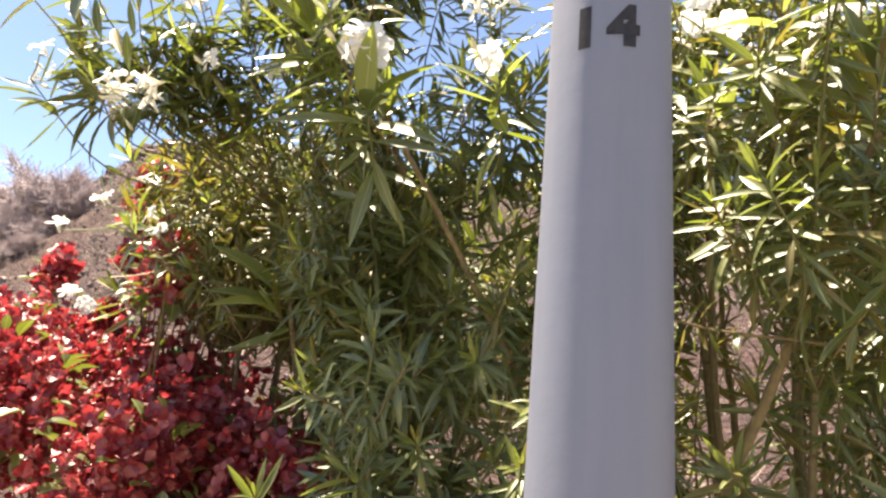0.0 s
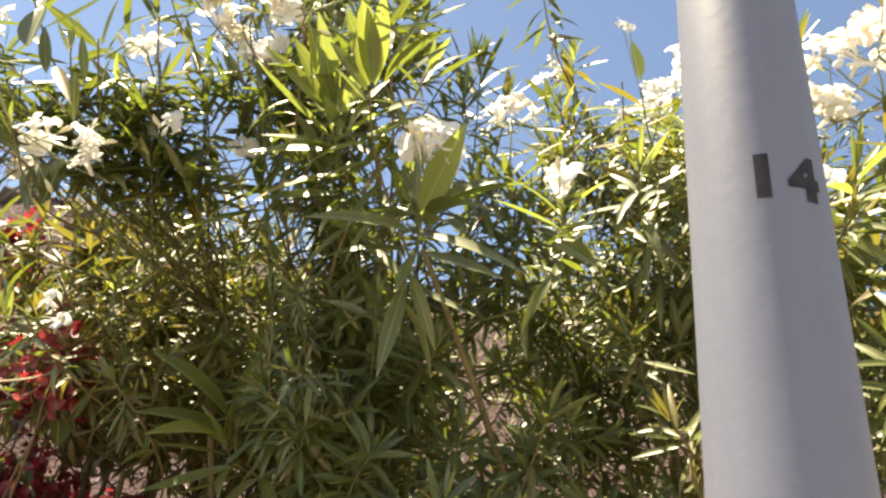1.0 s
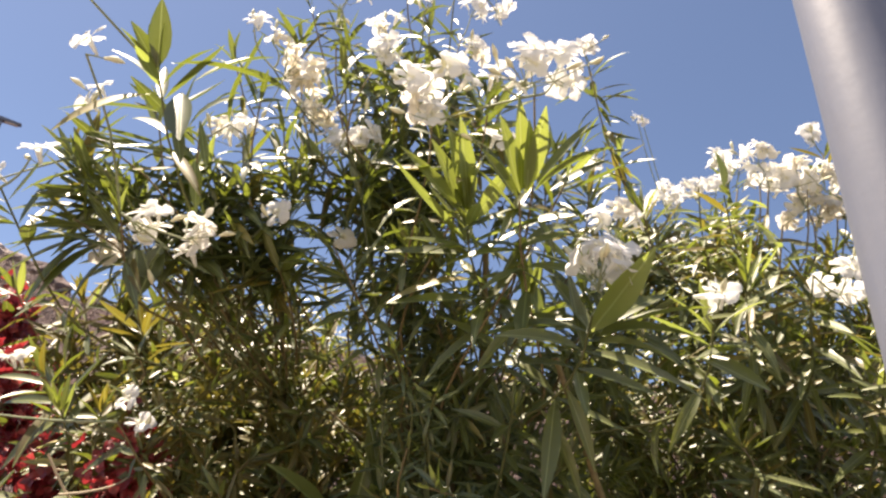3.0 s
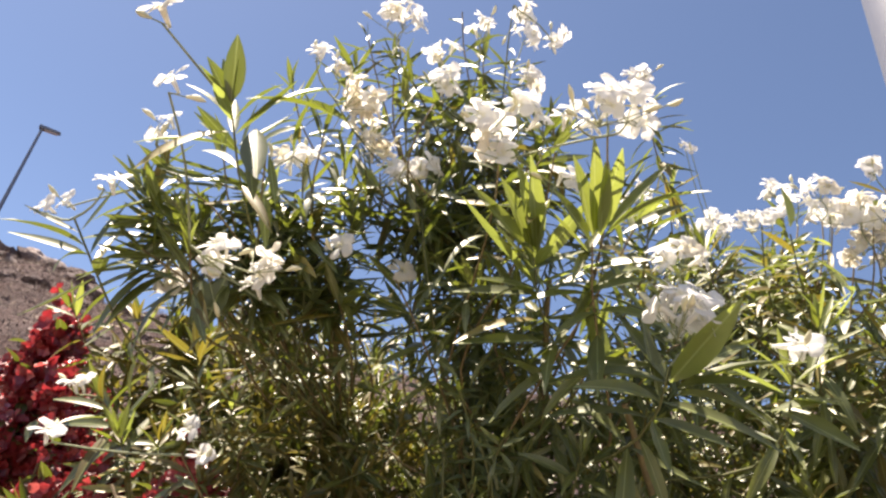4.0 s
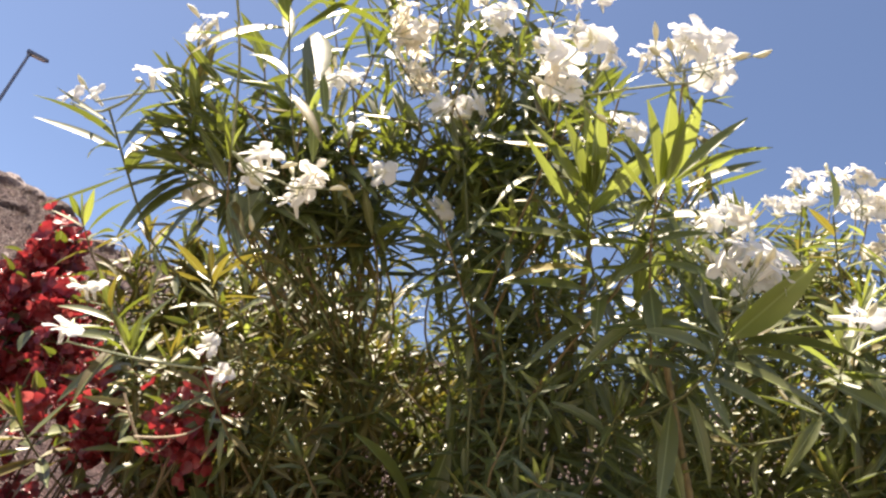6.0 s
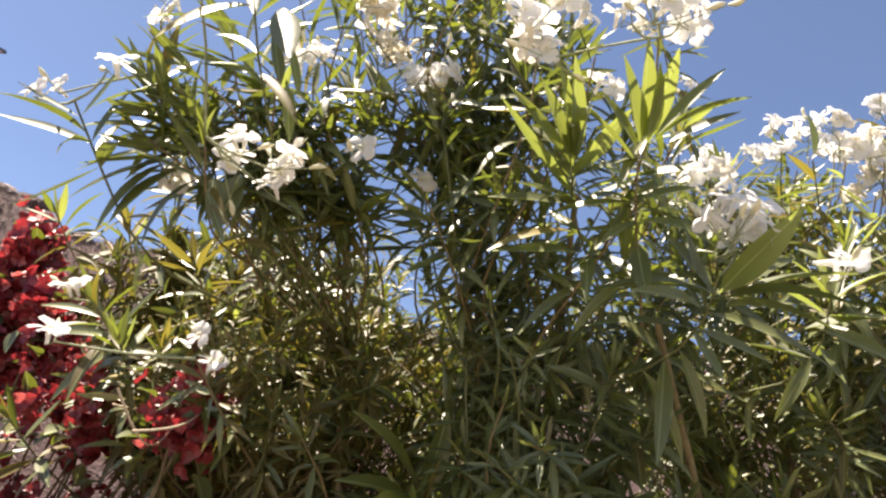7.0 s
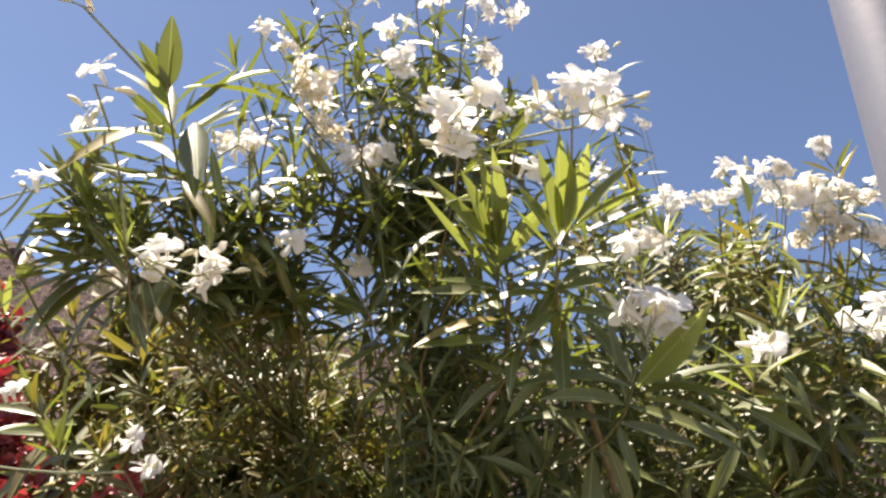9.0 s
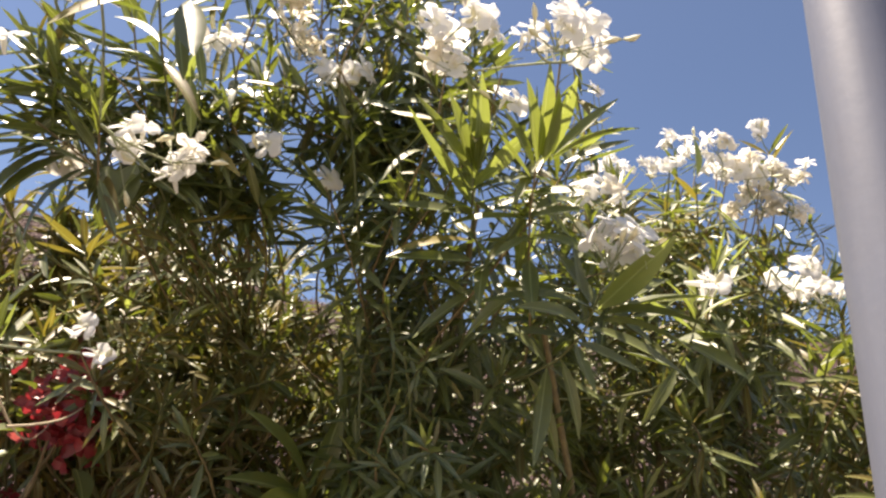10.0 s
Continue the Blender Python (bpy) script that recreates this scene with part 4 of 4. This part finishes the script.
blade(centre, (-0.528, 1.010, 2.218), (-0.579, 1.000, 2.189), 0.016, 0, 2)
blade(centre, (-0.645, 0.836, 2.092), (-0.548, 0.862, 2.155), 0.016, 1, 1)
blade(centre, (-0.645, 0.800, 2.015), (-0.722, 0.770, 1.948), 0.015, 1, 1)
blade(centre, (-0.606, 0.850, 1.970), (-0.628, 0.850, 2.036), 0.012, 0, 0)
blade(centre, (-0.587, 0.900, 2.000), (-0.611, 0.900, 2.069), 0.010, 0, 0)
blade(centre, (-0.603, 0.900, 2.010), (-0.584, 0.900, 1.940), 0.013, 0, 0)
blade(centre, (-0.691, 1.003, 1.956), (-0.814, 1.012, 1.927), 0.014, 0, 1)
blade(centre, (-0.701, 1.007, 1.942), (-0.823, 1.033, 1.897), 0.014, 0, 1)
blade(centre, (-0.714, 1.008, 1.933), (-0.784, 1.028, 1.851), 0.020, 0, 1)
blade(centre, (-0.700, 1.013, 1.931), (-0.764, 1.010, 1.860), 0.018, 0, 1)
blade(centre, (-0.712, 0.994, 1.965), (-0.819, 1.001, 1.973), 0.018, 1, 1)
blade(centre, (-0.694, 0.999, 1.965), (-0.776, 0.975, 1.986), 0.019, 1, 1)
blade(centre, (-0.686, 0.993, 1.980), (-0.758, 0.962, 1.977), 0.018, 1, 1)
blade(centre, (-0.263, 0.858, 1.942), (-0.350, 0.831, 1.928), 0.018, 0, 2)
blade(centre, (-0.266, 0.861, 1.938), (-0.368, 0.864, 1.922), 0.020, 0, 2)
blade(centre, (-0.250, 0.880, 1.890), (-0.351, 0.884, 1.869), 0.020, 0, 2)
blade(centre, (-0.226, 0.820, 1.931), (-0.192, 0.748, 1.926), 0.018, 0, 2)
blade(centre, (-0.225, 0.803, 1.956), (-0.183, 0.749, 1.952), 0.016, 0, 2)
blade(centre, (-0.276, 0.851, 1.981), (-0.369, 0.834, 2.054), 0.021, 2, 0)
blade(centre, (-0.279, 0.849, 1.987), (-0.335, 0.816, 2.061), 0.022, 2, 0)
blade(centre, (-0.277, 0.847, 1.989), (-0.320, 0.799, 2.075), 0.021, 2, 0)
blade(centre, (-0.274, 0.847, 1.987), (-0.308, 0.788, 2.081), 0.023, 2, 0)
blade(centre, (-0.267, 0.849, 1.978), (-0.241, 0.784, 2.028), 0.018, 2, 0)
blade(centre, (-0.236, 0.778, 1.982), (-0.273, 0.746, 2.061), 0.021, 2, 0)
blade(centre, (-0.235, 0.776, 1.984), (-0.259, 0.723, 2.073), 0.022, 2, 0)
blade(centre, (-0.232, 0.774, 1.984), (-0.233, 0.709, 2.055), 0.022, 2, 0)
blade(centre, (-0.229, 0.774, 1.981), (-0.248, 0.720, 2.040), 0.020, 2, 0)
blade(centre, (-0.237, 0.782, 1.977), (-0.286, 0.770, 2.027), 0.018, 1, 0)
blade(centre, (-0.219, 0.776, 1.988), (-0.173, 0.699, 2.036), 0.020, 1, 1)
blade(centre, (-0.219, 0.771, 1.993), (-0.182, 0.707, 2.050), 0.016, 1, 2)
blade(centre, (-0.201, 0.774, 1.992), (-0.154, 0.720, 2.014), 0.014, 0, 2)
blade(centre, (-0.162, 0.760, 1.822), (-0.139, 0.671, 1.879), 0.026, 2, 0)
blade(centre, (-0.156, 0.757, 1.816), (-0.118, 0.650, 1.820), 0.030, 0, 1)
blade(centre, (-0.154, 0.756, 1.814), (-0.086, 0.684, 1.864), 0.026, 1, 1)
blade(centre, (-0.156, 0.759, 1.809), (-0.137, 0.649, 1.790), 0.026, 0, 1)
blade(centre, (-0.166, 0.763, 1.822), (-0.269, 0.829, 1.855), 0.030, 0, 1)
blade(centre, (-0.158, 0.897, 1.893), (-0.181, 0.891, 1.945), 0.020, 2, 0)
blade(centre, (-0.156, 0.777, 1.831), (-0.184, 0.814, 1.910), 0.022, 1, 0)
blade(right, (-0.003, 0.803, 1.836), (0.012, 0.722, 1.779), 0.020, 1, 2)
blade(right, (-0.008, 0.809, 1.832), (0.001, 0.721, 1.825), 0.018, 0, 2)
blade(right, (0.161, 0.909, 2.175), (0.139, 0.889, 2.229), 0.022, 0, 0)
blade(centre, (-0.632, 1.008, 1.942), (-0.638, 1.005, 1.868), 0.024, 0, 0)
blade(centre, (-0.658, 1.006, 1.929), (-0.641, 0.991, 1.884), 0.020, 0, 0)
blade(centre, (-0.341, 1.063, 1.608), (-0.420, 0.960, 1.621), 0.026, 2, 1)
blade(centre, (-0.343, 1.063, 1.610), (-0.445, 0.990, 1.645), 0.024, 1, 1)
blade(centre, (-0.348, 1.055, 1.626), (-0.429, 0.988, 1.712), 0.030, 1, 1)
blade(centre, (-0.341, 1.058, 1.618), (-0.330, 1.030, 1.718), 0.026, 1, 0)
blade(right, (0.398, 0.722, 1.837), (0.355, 0.693, 1.925), 0.026, 1, 0)
blade(right, (0.399, 0.719, 1.841), (0.395, 0.676, 1.908), 0.026, 1, 0)
blade(right, (0.381, 0.728, 1.823), (0.292, 0.727, 1.853), 0.022, 1, 2)
blade(right, (0.398, 0.737, 1.811), (0.353, 0.728, 1.885), 0.022, 1, 0)
blade(right, (0.378, 0.785, 1.635), (0.372, 0.768, 1.592), 0.024, 0, 2)
blade(right, (0.255, 0.820, 1.842), (0.230, 0.800, 1.894), 0.018, 2, 0)
blade(right, (0.262, 0.817, 1.845), (0.276, 0.784, 1.893), 0.018, 2, 0)
bough(right, (0.301, 0.957, 1.391), (0.402, 0.740, 1.799), 0.0075)
bough(centre, (0.033, 1.011, 1.544), (-0.142, 0.884, 1.835), 0.0060)
bough(centre, (-0.148, 1.133, 1.751), (-0.218, 0.948, 2.009), 0.0065)
dry_twig(left, (-0.726, 1.207, 1.739), (-0.590, 1.184, 1.688))
dry_twig(left, (-0.705, 1.204, 1.776), (-0.639, 1.186, 1.820))
dry_twig(left, (-0.725, 1.263, 1.693), (-0.599, 1.232, 1.660))
dry_twig(left, (-0.558, 1.274, 1.766), (-0.601, 1.213, 1.674))
dry_twig(left, (-0.670, 1.080, 1.645), (-0.603, 1.200, 1.695))
dry_twig(left, (-0.700, 1.100, 1.690), (-0.640, 1.180, 1.660))
dry_twig(left, (-0.999, 1.701, 2.062), (-0.840, 1.548, 1.987))
dry_twig(left, (-0.518, 1.318, 1.802), (-0.474, 1.294, 1.892))


def fill_bush(bush, count, box, top, size, young, whorls, inside=None):
    """More shoots inside the bush's outline; top gives its height over a spot."""
    g = bush.g
    made = 0
    while made < count:
        p = np.array([g.uniform(*box[0]), g.uniform(*box[1]), g.uniform(*box[2])])
        lim = top(p[0], p[1])
        if p[2] > lim or (inside and not inside(*p)):
            continue
        way = unit(np.array([(p[0] - bush.base[0]) * 1.1, (p[1] - bush.base[1]) * 0.9 - 0.28, 0.42]) + g.normal(0, 0.45, 3))
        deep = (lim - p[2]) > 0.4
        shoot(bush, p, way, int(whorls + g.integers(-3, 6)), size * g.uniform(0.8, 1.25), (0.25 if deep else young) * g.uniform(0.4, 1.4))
        made += 1


def top_centre(x, y):
    return 2.42 - 1.05 * ((x + 0.33) / 0.62) ** 2 - 1.2 * max(0.95 - y, 0)


def clear_of_red(x, y, z):
    return x > -0.27 or z > 1.60 - 0.25 * (x + 0.24)


def top_left(x, y):
    return 1.93 - 0.8 * abs(x + 0.62) - 0.5 * max(1.25 - y, 0)


def top_low(x, y):
    return 1.92 + 0.25 * (y - 1.30) - 0.10 * abs(x + 0.50)


def top_thin(x, y):
    return 2.10 - 0.35 * max(x + 0.35, 0)


def top_high(x, y):
    return 2.16


def top_right(x, y):
    return 2.12 - 0.35 * (x - 0.45) ** 2 - 0.9 * max(0.9 - y, 0) + 0.1 * (x > 0.5)


def top_crown(x, y):
    rim = np.interp(x, [-0.95, -0.86, -0.79, -0.67, -0.58, -0.50, -0.16, 0.02, 0.16, 0.25], [1.97, 2.09, 2.17, 2.34, 2.43, 2.49, 2.45, 2.33, 2.23, 2.17])
    return float(rim) + 0.75 * (y - 1.13)


def top_rim(x, y):
    return 2.23 + 0.20 * max(x - 0.10, 0) + 0.62 * (y - 1.0)


def top_back(x, y):
    return 2.20 + 0.7 * (y - 1.05)


def hold_heads(bush):
    """A leafy shoot under every flower head that has none near."""
    for at, count, spread, _ in bush.heads:
        if count > 3 and min(np.linalg.norm(s[0] - at) for s in bush.shoots) > 0.085:
            way = unit(np.array([0, 0, 1.0]) + bush.g.normal(0, 0.15, 3))
            shoot(bush, at - way * (0.05 + spread), way, int(bush.g.integers(9, 14)), bush.g.uniform(0.075, 0.10), 0.2)


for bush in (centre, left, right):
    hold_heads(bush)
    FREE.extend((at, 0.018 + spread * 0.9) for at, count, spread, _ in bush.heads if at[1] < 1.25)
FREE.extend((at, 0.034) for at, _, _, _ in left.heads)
fill_bush(centre, 26, ((-0.78, 0.12), (0.94, 1.14), (1.95, 2.52)), top_crown, 0.086, 0.14, 15)
fill_bush(centre, 14, ((-0.62, 0.00), (0.98, 1.16), (2.10, 2.56)), top_crown, 0.078, 0.08, 14)
fill_bush(centre, 34, ((-0.34, 0.14), (0.88, 1.06), (1.60, 1.98)), top_centre, 0.055, 0.45, 14, clear_of_red)
fill_bush(centre, 44, ((-0.30, 0.16), (0.88, 1.10), (1.25, 1.80)), top_centre, 0.056, 0.50, 13, clear_of_red)
fill_bush(centre, 44, ((-0.28, 0.08), (0.74, 0.90), (1.05, 1.56)), top_thin, 0.046, 0.25, 12)
fill_bush(centre, 30, ((-0.42, 0.34), (1.35, 1.70), (1.45, 1.98)), top_centre, 0.066, 0.30, 15, clear_of_red)
fill_bush(centre, 16, ((-0.20, 0.34), (1.10, 1.50), (1.10, 1.55)), top_centre, 0.080, 0.25, 14)
fill_bush(centre, 24, ((-0.82, -0.52), (0.94, 1.10), (1.94, 2.26)), top_crown, 0.080, 0.2, 14)
fill_bush(left, 22, ((-0.76, -0.32), (1.35, 1.62), (1.95, 2.14)), top_high, 0.050, 0.1, 13)
fill_bush(left, 30, ((-0.84, -0.45), (1.28, 1.50), (1.84, 2.03)), top_thin, 0.062, 0.25, 13)
fill_bush(left, 24, ((-0.88, -0.35), (1.30, 1.62), (1.68, 1.92)), top_left, 0.062, 0.35, 14)
fill_bush(left, 140, ((-0.68, -0.10), (1.12, 1.40), (1.44, 1.96)), top_low, 0.046, 0.22, 13, clear_of_red)
fill_bush(left, 110, ((-0.80, 0.05), (1.40, 1.75), (1.50, 2.02)), top_low, 0.050, 0.12, 14, clear_of_red)
fill_bush(centre, 26, ((-0.36, -0.06), (1.08, 1.32), (1.70, 2.10)), top_thin, 0.064, 0.1, 15)
fill_bush(left, 22, ((-0.60, 0.02), (1.25, 1.60), (1.80, 2.14)), top_thin, 0.055, 0.1, 14)
fill_bush(right, 24, ((0.10, 1.25), (1.02, 1.45), (1.40, 2.30)), top_right, 0.082, 0.35, 14)
fill_bush(right, 34, ((0.12, 1.10), (0.84, 1.20), (1.10, 1.95)), top_right, 0.056, 0.4, 13)
fill_bush(right, 26, ((0.22, 0.95), (0.72, 0.90), (0.95, 1.52)), top_right, 0.056, 0.3, 13)
fill_bush(right, 46, ((-0.02, 0.75), (1.10, 1.60), (1.60, 2.10)), top_right, 0.060, 0.35, 14)
fill_bush(right, 30, ((0.00, 0.34), (0.92, 1.25), (1.40, 1.94)), top_right, 0.056, 0.35, 13)
fill_bush(right, 26, ((0.15, 1.25), (1.15, 1.65), (1.50, 2.00)), top_right, 0.080, 0.25, 15)
fill_bush(right, 30, ((0.02, 0.95), (1.04, 1.34), (1.80, 2.45)), top_back, 0.072, 0.2, 14)
fill_bush(right, 24, ((0.20, 0.95), (1.40, 1.75), (1.95, 2.60)), top_back, 0.075, 0.2, 14)
fill_bush(right, 26, ((0.00, 0.80), (0.75, 1.05), (1.20, 1.85)), top_back, 0.058, 0.3, 13)
fill_bush(right, 40, ((0.02, 0.72), (1.02, 1.26), (1.92, 2.40)), top_rim, 0.060, 0.45, 14)
fill_bush(right, 26, ((0.22, 0.62), (0.62, 0.78), (1.68, 1.98)), top_thin, 0.047, 0.45, 12)
raise_bush(centre, 16)
raise_bush(left, 8)
raise_bush(right, 14)


# ---------------------------------------------------------------- red bougainvillea
def bract_mesh(seed):
    """Three papery heart-shaped bracts round a small tube, facing +x."""
    g = np.random.default_rng(seed)
    h = Heap()
    for k in range(3):
        a = 2 * math.pi * k / 3 + g.normal(0, 0.12)
        L, W = 0.030 * g.uniform(0.85, 1.1), 0.025 * g.uniform(0.9, 1.1)
        v, u, f = [], [], []
        lift = g.uniform(0.55, 1.0)
        for i in range(6):
            s = i / 5
            w = W * 0.5 * max(math.sin(math.pi * (s ** 0.72)), 0.10) * (1.0 if i < 5 else 0.3)
            for c in (-1, 0, 1):
                x = lift * L * (s ** 0.8) * 0.75 - 0.010 * s * s + (abs(c) * 0.006 * math.sin(2.2 * s) + g.normal(0, 0.0020))
                v.append((x, L * s * (1.1 - 0.35 * lift), c * w))
                u.append((s + seed, 0.5 + c * 0.5))
        for i in range(5):
            for c in (0, 1):
                q = i * 3 + c
                f.append((q, q + 3, q + 4, q + 1))
        rot = np.array([[1, 0, 0], [0, math.cos(a), -math.sin(a)], [0, math.sin(a), math.cos(a)]])
        h.add(np.array(v) @ rot.T, f, u)
    return h.mesh("bract_flower", BRACT)


BRACTS = [bract_mesh(s) for s in range(6)]


def bougainvillea():
    g = np.random.default_rng(5)
    base = np.array([-1.05, 1.85, ground_height(-1.05, 1.85)])
    root = thing("bougainvillea", base, "bougainvillea covered in papery crimson bracts beside the oleander", "bougainvillea")
    spots = [
        (-1.041, 1.726, 2.024), (-1.058, 1.727, 1.946), (-1.010, 1.750, 1.959), (-1.046, 1.702, 1.810), (-1.006, 1.715, 1.771),
        (-0.947, 1.742, 1.841), (-1.332, 1.776, 1.750), (-0.827, 1.709, 1.725), (-1.061, 1.664, 1.622), (-1.197, 1.676, 1.579),
        (-1.017, 1.744, 1.880), (-0.651, 1.467, 1.738), (-0.612, 1.480, 1.683), (-0.785, 1.528, 1.683), (-0.845, 1.575, 1.743),
        (-0.786, 1.547, 1.723), (-0.947, 1.620, 1.910), (-0.670, 1.406, 1.752), (-0.895, 1.591, 1.801), (-0.818, 1.615, 1.776),
        (-0.908, 1.690, 1.867), (-0.673, 1.473, 1.825), (-0.815, 1.534, 1.750), (-0.882, 1.530, 1.700), (-0.636, 1.190, 1.712),
        (-0.618, 1.200, 1.672), (-1.022, 1.720, 2.025), (-1.060, 1.720, 1.920), (-1.005, 1.720, 1.905), (-1.035, 1.720, 1.815),
        (-1.000, 1.720, 1.795), (-1.278, 1.720, 1.765), (-1.195, 1.720, 1.612), (-1.090, 1.720, 1.605), (-0.760, 1.380, 1.690),
    ]
    sprays = [(s, 0.052, 19) for s in spots] + [((-1.236, 2.242, 2.290), 0.035, 5)]
    for _ in range(290):
        x = g.uniform(-1.75, -0.38)
        y = g.uniform(1.12, 1.70)
        hi = 1.56 - 0.52 * max(x + 0.85, 0) + 0.12 * (y - 1.3)
        z = hi - abs(g.normal(0, 0.18))
        if z > 0.95:
            sprays.append(((x, y, z), 0.085, int(g.integers(11, 18))))
    for _ in range(46):
        x, y = g.uniform(-0.66, -0.27), g.uniform(1.00, 1.22)
        z = 1.44 - 0.35 * max(x + 0.55, 0) - abs(g.normal(0, 0.14))
        if z > 0.95:
            sprays.append(((x, y, z), 0.075, int(g.integers(10, 16))))
    rest, wood, count = Heap(), Heap(), 0
    tm = [(np.array([tuple(v.co) for v in me.vertices]), [tuple(p.vertices) for p in me.polygons]) for me in BRACTS]
    uvs = []
    for me in BRACTS:
        a = np.zeros((len(me.vertices), 2))
        for lp, d in zip(me.loops, me.uv_layers[0].data):
            a[lp.vertex_index] = d.uv
        uvs.append(a)
    green = Heap()
    for at, spread, n in sprays:
        at = np.array(at)
        foot = base + g.normal(0, 0.06, 3) * (1, 1, 0)
        if len(wood.v) < 30 or g.random() < 0.12:
            wood.add(*tube(bezier(foot, foot + (0, 0, at[2] * 0.4), at - np.array([g.normal(0, .05), g.normal(0, .05), 0.25]), at, 9) - base, np.linspace(0.005, 0.0018, 9), 5))
        for _ in range(int(n * 2.3)):
            o = unit(g.normal(0, 1, 3))
            p = at + o * spread * g.uniform(0.3, 1.1) * (1, 1, 1.2)
            rot = frame_of(unit(o + np.array([0, -0.4, -0.15]) + g.normal(0, 0.4, 3)), g.normal(0, 1, 3))
            s, k = g.uniform(0.46, 0.78) * (1.35 if spread < 0.06 and at[0] < -0.9 else 1.0), int(g.integers(0, 6))
            if count < 300 and (p[1] < 1.32 or at[2] > 1.7):
                part("bract_flower", BRACTS[k], root, m=matrix_of(rot, p - base, (s, s, s)))
                count += 1
            else:
                rest.add(tm[k][0] * s @ rot.T + p - base, tm[k][1], uvs[k])
        for _ in range(n // 3):
            o = unit(g.normal(0, 1, 3))
            p = at + o * spread * 0.9 - (0, 0, 0.03)
            L = g.uniform(0.03, 0.055)
            green.add(leaf_verts(1, L, L * 0.55) @ frame_of(o, (0, 0, 1)).T + p - base, TEMPLATES[1][1], TEMPLATES[1][2])
    tagged(part("wood", wood.mesh("wood", CANE), root, "thin brown branches"), kind="stuff")
    tagged(part("bract_mass", rest.mesh("bract_mass", BRACT), root, "crowded crimson bracts"), kind="stuff")
    tagged(part("leaves", green.mesh("leaves", LEAF_OLD), root, "small oval dark green leaves"), kind="stuff")


bougainvillea()
